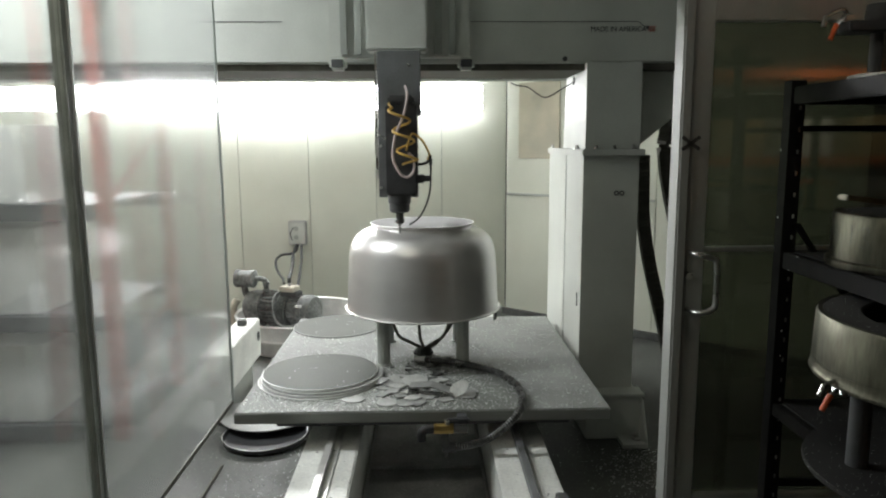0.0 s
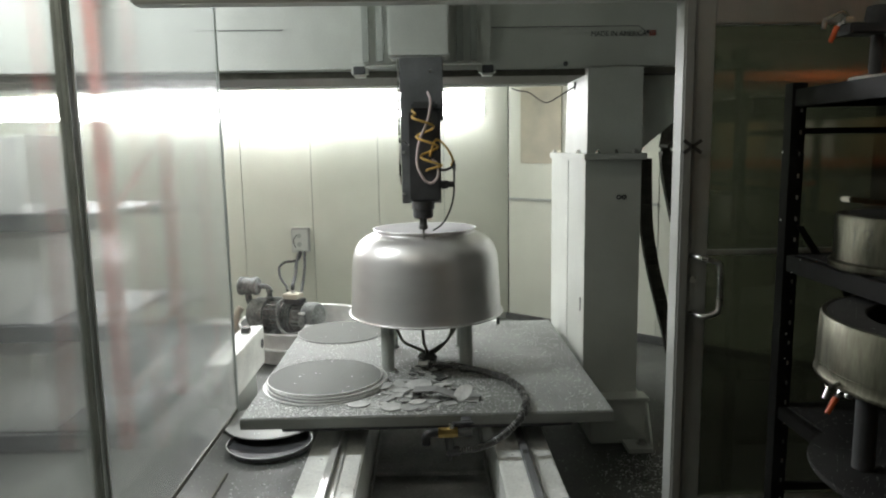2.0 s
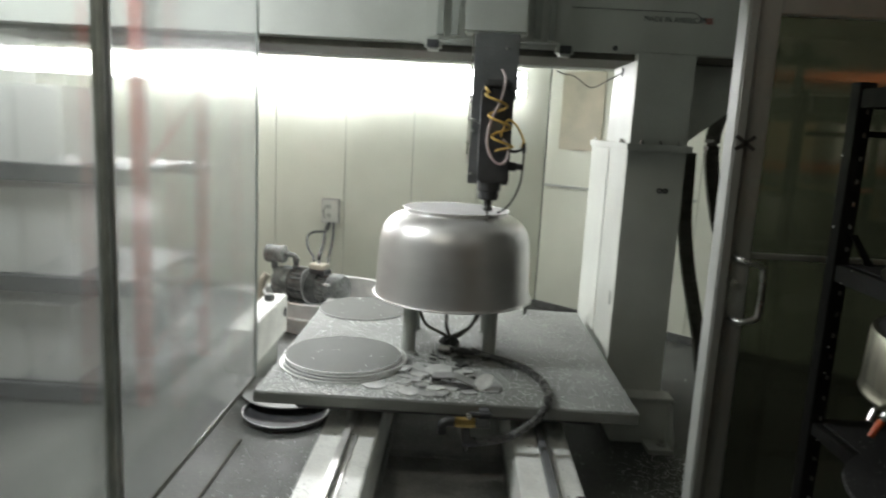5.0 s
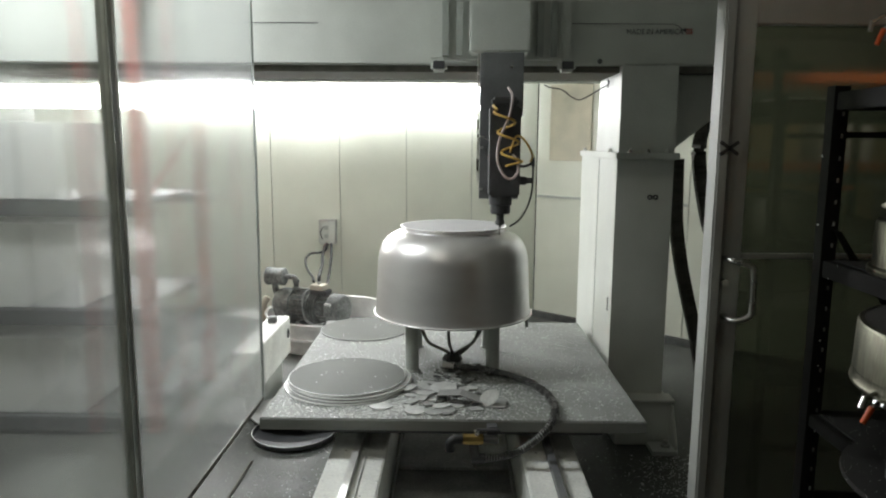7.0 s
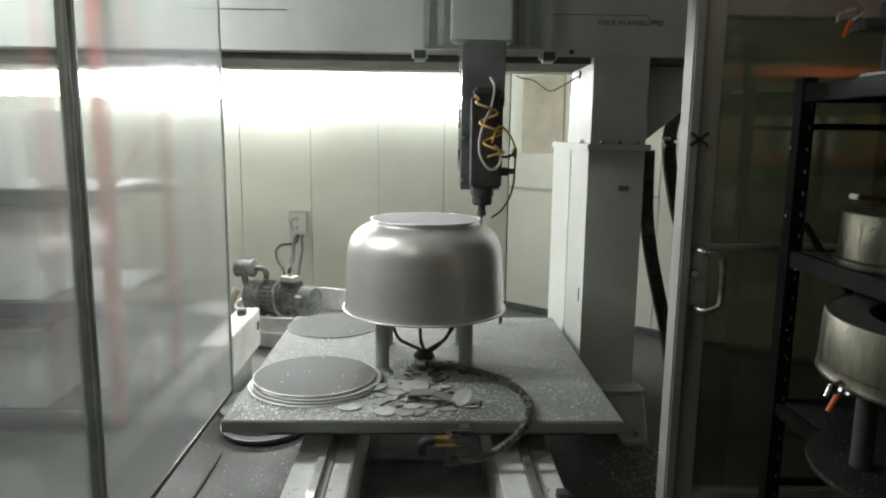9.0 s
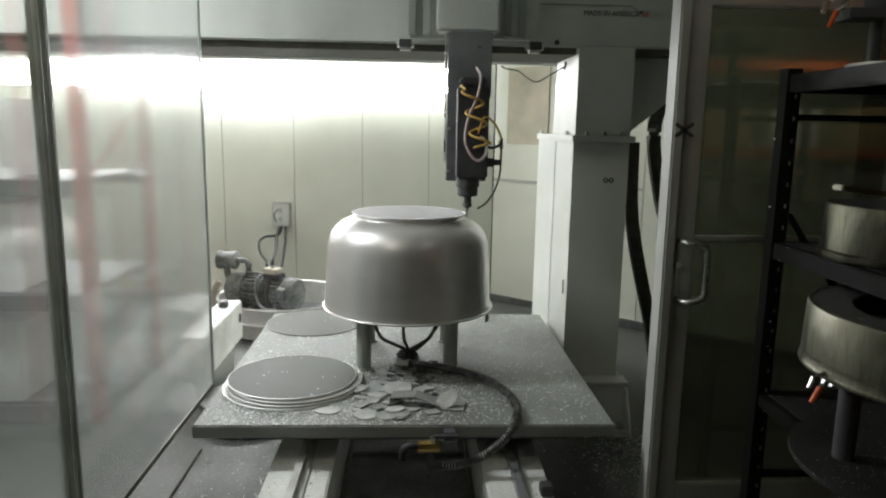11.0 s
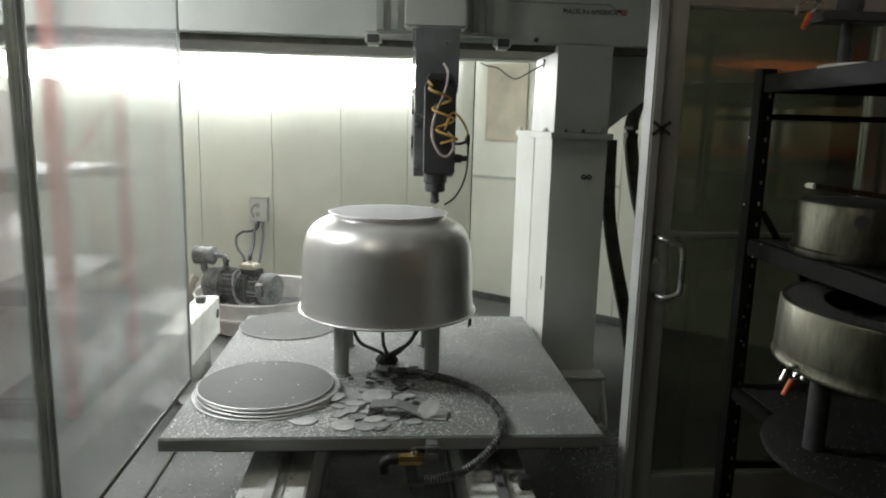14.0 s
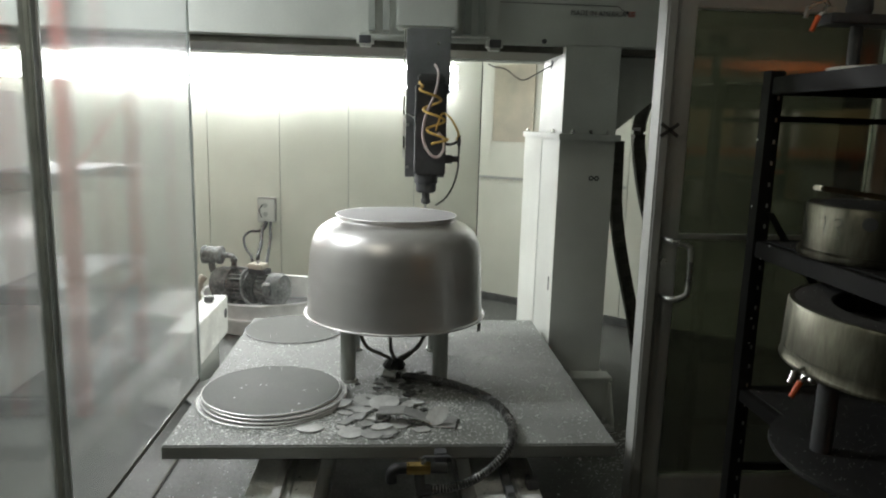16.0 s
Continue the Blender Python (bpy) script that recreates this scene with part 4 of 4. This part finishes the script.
    part("side_line", bm_tube([(0.035, -0.06, 1.46), (0.06, -0.08, 1.53), (0.10, -0.07, 1.51), (0.135, -0.05, 1.45), (0.130, -0.03, 1.42)], 0.005, n=8), YELLOW, h)
    part("black_line", bm_tube([(0.06, -0.06, 1.405), (0.10, -0.06, 1.40), (0.135, -0.05, 1.415), (0.142, -0.04, 1.44)], 0.006, n=8), RUBBER, h)
    part("mist_pipe", bm_tube([(0.142, -0.03, 1.44), (0.142, -0.03, 1.36), (0.138, -0.03, 1.28), (0.118, -0.025, 1.21), (0.085, -0.015, 1.155), (0.045, -0.005, 1.125)], 0.0042, n=8), RUBBER, h, "thin black mist nozzle pipe")
    part("nozzle_nut", bm_rod((0.142, -0.03, 1.425), (0.142, -0.03, 1.395), 0.008, n=6), BLACK, h)
    return h


HEAD = cutting_head()


# ---------------------------------------------------------------- pump corner
def pump():
    p = thing("vacuum_pump", pose(-1.085, 5.15, 0.130, 0, 0, -22) @ Matrix.Scale(0.95, 4), "dusty grey vacuum pump with finned motor standing in a round pan", "pump")

    def finned(x0, x1, r, n):
        """Lengthwise cooling fins round the motor's axis."""
        for i in range(n):
            fin = bmesh.new()
            box(fin, x0, -0.0035, r - 0.004, x1, 0.0035, r + 0.022)
            bmesh.ops.transform(fin, matrix=Matrix.Translation((0.0, 0.02, 0.15)) @ Matrix.Rotation(2 * math.pi * i / n, 4, "X"), verts=fin.verts)
            part("cooling_fin", fin, PUMP_GREY, p, smooth=0)

    part("motor", bm_rod((-0.10, 0.02, 0.15), (0.24, 0.02, 0.15), 0.100, n=28), PUMP_GREY, p)
    finned(-0.075, 0.075, 0.100, 20)
    finned(0.175, 0.255, 0.100, 20)
    for x in (0.082, 0.104, 0.126, 0.148):
        part("flange", bm_rod((x, 0.02, 0.15), (x + 0.009, 0.02, 0.15), 0.130, n=28), PUMP_GREY, p)
    part("fan_cover", bm_lathe([(0, 0), (0.118, 0), (0.124, 0.015), (0.124, 0.075), (0.112, 0.105), (0.08, 0.118), (0.04, 0.122), (0, 0.122)], n=28, m=pose(0.258, 0.02, 0.15, 0, 90, 0)), PUMP_GREY, p)
    part("pump_head", bm_lathe([(0, 0), (0.118, 0), (0.128, 0.03), (0.128, 0.09), (0.112, 0.14), (0.075, 0.17), (0, 0.182)], n=28, m=pose(-0.09, 0.02, 0.155, 0, -90, 0)), PUMP_GREY, p)
    for i in range(6):
        a = math.pi * i / 3
        part("head_bolt", bm_rod((-0.235, 0.02 + 0.085 * math.cos(a), 0.155 + 0.085 * math.sin(a)), (-0.25, 0.02 + 0.085 * math.cos(a), 0.155 + 0.085 * math.sin(a)), 0.011, n=6), STEEL, p)
    part("oil_case", bm_box(-0.215, -0.105, 0.03, -0.09, 0.12, 0.20, bevel=0.02), PUMP_GREY, p)
    # filter can lying across the top, its elbow and riser
    can = part("filter_can", bm_lathe([(0, 0), (0.066, 0), (0.072, 0.008), (0.072, 0.03), (0.066, 0.034), (0.066, 0.12), (0.071, 0.126), (0.071, 0.15), (0.06, 0.158), (0, 0.16)], n=28, m=pose(-0.325, -0.02, 0.375, 0, 90, 12)), PUMP_GREY, p)
    part("can_nut", bm_rod((-0.335, -0.024, 0.375), (-0.322, -0.021, 0.375), 0.018, n=6), STEEL, can)
    part("can_riser", bm_tube([(-0.26, -0.005, 0.33), (-0.262, 0.0, 0.28), (-0.245, 0.005, 0.22)], 0.026, n=12), PUMP_GREY, p)
    part("outlet_pipe", bm_tube([(-0.17, 0.01, 0.375), (-0.12, 0.012, 0.378), (-0.082, 0.014, 0.368), (-0.072, 0.015, 0.33), (-0.072, 0.015, 0.25)], 0.021, n=12), PUMP_GREY, p)
    for zz in (0.27, 0.335):
        part("union_nut", bm_rod((-0.072, 0.015, zz), (-0.072, 0.015, zz + 0.022), 0.029, n=6), PUMP_GREY, p)
    part("inlet_pipe", bm_tube([(-0.30, -0.05, 0.21), (-0.325, -0.07, 0.16), (-0.335, -0.075, 0.08), (-0.345, -0.07, -0.04)], 0.029, n=12), BEIGE, p, "pale plastic suction pipe")
    part("terminal_box", bm_box(0.085, -0.05, 0.300, 0.215, 0.06, 0.340, bevel=0.008), BEIGE, p, "beige plastic terminal box")
    part("box_base", bm_box(0.095, -0.045, 0.262, 0.235, 0.055, 0.2995, bevel=0.004), BLACK, p)
    part("conduit_nut", bm_rod((0.15, 0.005, 0.3405), (0.15, 0.005, 0.362), 0.016, n=6), GALV, p)
    part("badge", bm_box(0.265, -0.128, 0.12, 0.325, -0.100, 0.205, bevel=0.004), PUMP_GREY, p)
    part("badge_cap", bm_box(0.268, -0.125, 0.2055, 0.322, -0.100, 0.222, bevel=0.004), GALV_BRIGHT, p)
    part("feed_cable", bm_tube([(0.095, -0.03, 0.30), (0.075, -0.09, 0.27), (0.085, -0.135, 0.19), (0.12, -0.145, 0.09), (0.19, -0.14, 0.05), (0.27, -0.13, 0.065)], 0.012, n=10), PUMP_GREY, p)
    part("tie_rod", bm_rod((-0.09, 0.0, 0.292), (0.09, 0.0, 0.292), 0.010, n=10), PUMP_GREY, p)
    for x in (-0.10, -0.02, 0.17):
        part("foot", bm_box(x, -0.10, 0.0, x + 0.045, 0.13, 0.045, bevel=0.005), PUMP_GREY, p)
    return p


def pan():
    d = thing("round_pan", pose(-0.88, 5.20, 0) @ Matrix.Scale(1.08, 4), "shallow round grey steel pan on the floor", "pan")
    part("wall", bm_lathe([(0.40, 0.0), (0.42, 0.01), (0.43, 0.10), (0.45, 0.12), (0.45, 0.20), (0.46, 0.215), (0.455, 0.225), (0.44, 0.218), (0.43, 0.13), (0.40, 0.05), (0.40, 0.0)], n=64), GALV_BRIGHT, d)
    part("bead", bm_lathe([(0.444, 0.10), (0.462, 0.105), (0.462, 0.118), (0.4505, 0.121)], n=64), GALV_BRIGHT, d)
    part("floor_plate", bm_lathe([(0, 0.004), (0.40, 0.004), (0.40, 0.02), (0, 0.02)], n=48), CAST, d)
    part("support", bm_box(-0.22, -0.14, 0.021, 0.30, 0.16, 0.126, bevel=0.01), CAST, d)
    return d


pan()
pump()

ebox = thing("electrical_box", pose(-1.045, BACK_Y - 0.002, 0.73), "grey metal electrical box with cables on the wall", "electrical box")
part("case", bm_box(-0.076, -0.05, -0.105, 0.076, 0.0, 0.105, bevel=0.006), GALV, ebox)
part("cover", bm_box(-0.066, -0.055, -0.095, 0.066, -0.0505, 0.095, bevel=0.003), PAINT, ebox)
for zz in (-0.035, 0.04):
    part("socket", bm_rod((-0.01, -0.0555, zz), (-0.01, -0.062, zz), 0.020, n=16), PAINT_DULL, ebox)
part("wire", bm_tube([(-0.03, -0.06, 0.05), (-0.055, -0.075, 0.0), (-0.04, -0.07, -0.06)], 0.004, n=6), RUBBER, ebox)


def cable(points, r, label):
    c = thing("power_cable", pose(*points[0]), label, "cable", "pump cables")
    o = Vector(points[0])
    part("jacket", bm_tube([Vector(p) - o for p in points], r, n=8), RUBBER, c)


cable([(-1.05, 5.985, 0.63), (-1.06, 5.94, 0.605), (-1.05, 5.80, 0.57), (-1.0, 5.5, 0.54), (-0.965, 5.25, 0.53), (-0.955, 5.13, 0.51), (-0.953, 5.101, 0.475)], 0.014, "thick black pump cable looping from the wall box")
cable([(-1.01, 5.985, 0.63), (-1.005, 5.94, 0.585), (-0.985, 5.82, 0.53), (-0.945, 5.5, 0.47), (-0.915, 5.25, 0.43), (-0.90, 5.14, 0.41)], 0.011, "black pump cable hanging from the wall box")
cable([(-1.04, 5.985, 0.63), (-1.06, 5.95, 0.575), (-1.11, 5.93, 0.56), (-1.17, 5.92, 0.555), (-1.21, 5.88, 0.52), (-1.19, 5.78, 0.47), (-1.13, 5.6, 0.45), (-1.05, 5.35, 0.46), (-1.0, 5.14, 0.465)], 0.010, "thin black cable in a wide loop above the pump")

tubing = thing("square_tube", pose(-1.06, 0, 0), "white square steel tube lying beside the machine bed", "steel tube")
part("body", bm_box(-0.07, 3.55, 0.16, 0.06, 4.36, 0.40, bevel=0.006), WHITE_STEEL, tubing)
part("leg", bm_box(-0.05, 3.7, 0.0, 0.04, 4.2, 0.159), PAINT_DULL, tubing)
part("hole", bm_rod((0.0605, 4.30, 0.30), (0.063, 4.30, 0.30), 0.03, n=20), BLACK, tubing)
part("clamp", bm_box(-0.03, 4.16, 0.401, 0.02, 4.21, 0.435, bevel=0.003), CAST, tubing)
plate = thing("floor_plate", pose(-0.84, 3.95, 0.0), "pale steel plate lying on the floor by the bed", "steel plate")
part("sheet", bm_box(-0.13, -0.35, 0.0, 0.12, 0.35, 0.05, bevel=0.004), WHITE_STEEL, plate)

bin_ = thing("round_tray", pose(-0.768, 3.42, 0) @ Matrix.Diagonal((0.85, 0.85, 0.6, 1.0)), "dark shallow round steel tray with a bright rim on the floor", "tray")
part("bowl", bm_lathe([(0, 0.006), (0.225, 0.006), (0.243, 0.02), (0.25, 0.054), (0.246, 0.054), (0.238, 0.024), (0.22, 0.012), (0, 0.012)], n=56), BLACK, bin_)
part("rim", bm_lathe([(0.246, 0.0545), (0.2515, 0.0548), (0.2525, 0.0575), (0.2505, 0.060), (0.2465, 0.0585), (0.246, 0.0545)], n=56), GALV, bin_)
part("base_ring", bm_lathe([(0.20, 0.0), (0.236, 0.0), (0.238, 0.003), (0.22, 0.0055), (0.20, 0.0)], n=56), GALV, bin_)
floor_disc = round_blank(0.25, 0.006, "pale round aluminium disc lying across a tray", DISC_PALE, DISC_PALE)
floor_disc.matrix_basis = pose(-0.80, 3.64, 0.0505)


# ---------------------------------------------------------------- mould rack beside the door
RX, RY = 1.168, 2.15


def mould_rack():
    r = thing("storage_rack", pose(0, 0, 0), "black perforated steel storage rack holding aluminium moulds", "rack")
    for x in (RX, RX + 0.86):
        for y in (RY, 1.12):
            post = part("post", bm_prism([(x, y), (x + 0.045, y), (x + 0.045, y + 0.004), (x + 0.004, y + 0.004), (x + 0.004, y + 0.045), (x, y + 0.045)], 0.0, 1.674, "z"), RACK, r, smooth=0)
            if x == RX and y == RY:
                for k in range(22):
                    zz = 0.2 + 0.066 * k
                    part("slot", bm_box(x + 0.027, y - 0.0022, zz, x + 0.033, y - 0.0004, zz + 0.013), GALV, post, smooth=0)
    for zt, h in ((1.655, 0.052), (1.150, 0.052), (0.655, 0.04)):
        for y in (RY + 0.005, 1.10):
            part("beam", bm_box(RX + 0.046, y, zt - h, RX + 0.86, y + 0.03, zt, bevel=0.003), RACK, r)
        for x in (RX + 0.006, RX + 0.875):
            part("side_beam", bm_box(x, 1.166, zt - h, x + 0.03, RY - 0.001, zt, bevel=0.003), RACK, r)
        part("deck", bm_box(RX + 0.037, 1.131, zt - 0.012, RX + 0.874, RY + 0.004, zt + 0.002), RACK_DECK, r)
    part("tie_bar", bm_box(RX + 0.046, RY + 0.012, 1.522, RX + 0.86, RY + 0.026, 1.540), RACK, r)
    part("tie_bar", bm_box(RX + 0.046, RY + 0.012, 0.36, RX + 0.86, RY + 0.026, 0.384), RACK, r)
    for z0 in (1.146, 0.98):
        dz = 0.095 if z0 > 1.1 else 0.12
        part("corner_brace", bm_prism([(RX + 0.03, z0 + dz), (RX + 0.05, z0 + dz), (RX + 0.115, z0), (RX + 0.092, z0)] if z0 > 1.1 else [(RX + 0.15, z0 + dz), (RX + 0.175, z0 + dz), (RX + 0.24, z0), (RX + 0.215, z0)], RY - 0.012, RY - 0.002, "y"), RACK, r, smooth=0)


def toggle_clamp(m, label="steel toggle clamp with an orange grip"):
    c = thing("toggle_clamp", m, label, "clamp", "toggle clamps")
    part("base", bm_box(-0.012, -0.015, 0.0, 0.012, 0.015, 0.02, bevel=0.002), STEEL, c)
    part("arm", bm_tube([(0, 0, 0.018), (-0.02, 0, 0.03), (-0.05, 0, 0.012), (-0.06, 0, 0.0)], 0.0055, n=8), STEEL, c)
    part("spindle_tip", bm_rod((-0.06, 0, 0.006), (-0.06, 0, -0.022), 0.006, n=10), STEEL, c)
    part("link", bm_rod((0, 0, 0.02), (-0.025, 0, -0.01), 0.005, n=8), STEEL, c)
    part("grip", bm_rod((-0.025, 0, -0.01), (-0.034, 0, -0.052), 0.0075, n=10, r2=0.006), ORANGE, c, "orange vinyl grip")
    return c


def mould_on_deck():
    m = thing("mould", pose(1.378, 1.86, 1.1525), "round machined aluminium mould marked 13 on a rack deck", "mould", "moulds")
    part("flange", bm_lathe([(0, 0), (0.206, 0), (0.208, 0.004), (0.208, 0.018), (0.203, 0.0225), (0, 0.0225)], n=64), MOULD, m)
    part("drum", bm_lathe([(0.198, 0.023), (0.196, 0.140), (0.192, 0.147), (0.17, 0.147)], n=64), MOULD, m)
    part("top_face", bm_lathe([(0.1695, 0.1465), (0.05, 0.141), (0, 0.141)], n=48), MOULD_TOP, m)
    a = radians(225)
    part("port", bm_rod((0.1935 * math.cos(a), 0.1935 * math.sin(a), 0.112), (0.1985 * math.cos(a), 0.1985 * math.sin(a), 0.112), 0.018, n=20), BLACK, m)
    # hand-cut figures 1 and 3
    fig = bmesh.new()
    for u0, strokes in ((190, [[(0, 0.04), (0.003, 0.02), (0, -0.02)]]), (202, [[(-0.012, 0.03), (0.004, 0.038), (0.012, 0.024), (-0.002, 0.008), (0.012, -0.008), (0.004, -0.022), (-0.014, -0.018)]])):
        for st in strokes:
            tube(fig, [(0.1970 * math.cos(radians(u0) + dx / 0.1970), 0.1970 * math.sin(radians(u0) + dx / 0.1970), 0.084 + 0.9 * dz) for dx, dz in st], 0.0007, n=6, steps=4)
    part("figures", fig, CAST, m, "scratched figures 13")
    bar = thing("steel_bar", pose(1.335, 1.82, 1.318, 0, 7, 8), "worn flat steel bar lying across a mould", "steel bar")
    part("bar", bm_box(-0.21, -0.02, 0.0, 0.20, 0.02, 0.014, bevel=0.005), MOULD, bar)
    g = thing("clamp_handle", pose(1.545, 1.83, 1.312, 0, 0, 10), "orange gripped clamp handle lying on the mould", "clamp")
    part("grip", bm_rod((0, 0, 0.01), (0.10, 0, 0.02), 0.010, n=12), ORANGE, g)


def big_mould():
    s = thing("pedestal", pose(1.322, 1.62, 0.658), "dark round pedestal with a broad base plate", "pedestal", "pedestals")
    part("base_plate", bm_lathe([(0, 0), (0.35, 0), (0.352, 0.004), (0.35, 0.014), (0, 0.014)], 0.06, 0.0, n=64), RACK_DECK, s)
    part("column", bm_lathe([(0, 0.0145), (0.026, 0.0145), (0.026, 0.205), (0.06, 0.21), (0.06, 0.226), (0, 0.226)], -0.165, 0.06, n=28), BLACK, s)
    part("head", bm_box(-0.235, 0.0, 0.2265, 0.14, 0.14, 0.253, bevel=0.004), BLACK, s)
    m = thing("mould", pose(1.331, 1.62, 0.913, 1.0, 0, 0), "large round machined aluminium mould with a dark open top", "mould", "moulds")
    part("skirt", bm_lathe([(0.30, 0), (0.3055, 0), (0.3070, 0.004), (0.3055, 0.010), (0.3032, 0.014), (0.303, 0.034)], n=80), MOULD, m)
    part("drum", bm_lathe([(0.3027, 0.0345), (0.300, 0.148), (0.296, 0.155), (0.285, 0.156)], n=80), MOULD, m)
    part("top_face", bm_lathe([(0.2845, 0.1555), (0.20, 0.153), (0.195, 0.148), (0.19, 0.10), (0, 0.10)], n=64), MOULD_TOP, m)
    part("underside", bm_lathe([(0.30, 0.001), (0, 0.001)], n=48), MOULD_TOP, m)
    toggle_clamp(pose(1.046, 1.60, 0.892, 0, 25, 20))


def top_fixture():
    f = thing("holding_fixture", pose(1.36, 1.93, 1.658), "steel holding fixture with a pale disc on top of the rack", "fixture")
    part("disc", bm_lathe([(0, 0), (0.135, 0), (0.138, 0.004), (0.135, 0.012), (0, 0.012)], n=64), CARTON, f, "pale round plate")
    part("column", bm_lathe([(0, 0.0125), (0.016, 0.0125), (0.016, 0.12), (0, 0.12)], -0.085, 0, n=24), BLACK, f)
    part("head", bm_box(-0.182, -0.04, 0.1205, 0.03, 0.04, 0.148, bevel=0.004), BLACK, f)
    part("knob", bm_lathe([(0, 0.1485), (0.03, 0.1485), (0.034, 0.165), (0.03, 0.195), (0, 0.20)], -0.085, 0, n=20), BLACK, f)
    toggle_clamp(pose(1.190, 1.93, 1.8065, 0, 10, 0))


mould_rack()
mould_on_deck()
big_mould()
top_fixture()


# ---------------------------------------------------------------- shop beyond the partition and behind the viewer
def pallet_rack(name_pose, width, depth, height, levels, post_mat, beam_mat, label):
    r = thing("pallet_rack", name_pose, label, "rack", "pallet racks")
    for x in (0, -width):
        for y in (0, depth):
            part("upright", bm_box(x - 0.034, y - 0.03, 0, x + 0.034, y + 0.03, height, bevel=0.006), post_mat, r)
        for k in range(0, 4, 2):
            part("brace", bm_rod((x, 0.031, 0.2 + 0.5 * k), (x, depth - 0.031, 0.6 + 0.5 * k), 0.009, n=8), post_mat, r)
    for z in levels:
        for y in (-0.035, depth + 0.035):
            part("beam", bm_box(-width + 0.041, y - 0.02, z - 0.05, -0.041, y + 0.02, z + 0.03, bevel=0.005), beam_mat, r)
        part("deck", bm_box(-width + 0.041, 0.0, z + 0.005, -0.041, depth, z + 0.028), BEAM_GREY, r)
    return r


pallet_rack(pose(-1.50, 3.45, 0), 1.5, 0.8, 2.3, (0.07, 0.63, 1.18), RED, BEAM_GREY, "red pallet rack with grey beams beyond the partition")
red_rack = bpy.data.objects["pallet_rack"]
part("upright", bm_box(-0.275, 0.57, 0, -0.245, 0.60, 2.3, bevel=0.006), RED, red_rack)
part("end_panel", bm_box(-0.02, 0.035, 0.34, 0.02, 0.765, 0.50, bevel=0.004), BEAM_GREY, red_rack, "dark grey panel between the end uprights")
for zz, hh, xs in ((0.1, 0.40, (-2.10, -2.62)), (0.66, 0.43, (-2.08, -2.60)), (1.21, 0.38, (-2.10, -2.61))):
    for xx in xs:
        c = part("carton", bm_box(-0.23, -0.25, 0, 0.23, 0.25, hh, bevel=0.004), CARTON, None)
        tagged(c, "plain white cardboard carton on a rack", "carton", "cartons")
        c.matrix_basis = pose(xx, 3.70, zz)
pallet_rack(pose(5.4, -3.2, 0), 2.6, 0.8, 2.5, (0.6, 1.3, 2.16), ORANGE_BEAM, ORANGE_BEAM, "orange pallet rack standing in the dim shop")
for xx, zz, mm in ((3.3, 1.329, CARTON_TAN), (4.0, 1.329, CARTON), (4.8, 1.329, CARTON_TAN), (3.3, 0.629, CARTON_TAN), (4.1, 0.629, CARTON_TAN), (4.8, 0.629, CARTON)):
    c = part("carton", bm_box(-0.25, -0.3, 0, 0.25, 0.3, 0.48, bevel=0.004), mm, None)
    tagged(c, "cardboard carton on an orange rack", "carton", "cartons")
    c.matrix_basis = pose(xx, -2.8, zz)


# ---------------------------------------------------------------- keys
def motions():
    walk(HEAD, [(t, pose(head_x(t), CUT_Y, 0)) for t in TIMES])
    for ob, x, y, z, rx, ry, rz in ON_TABLE:
        walk(ob, [(t, pose(x, table_front(t) + y, z, rx, ry, rz)) for t in TIMES])


motions()
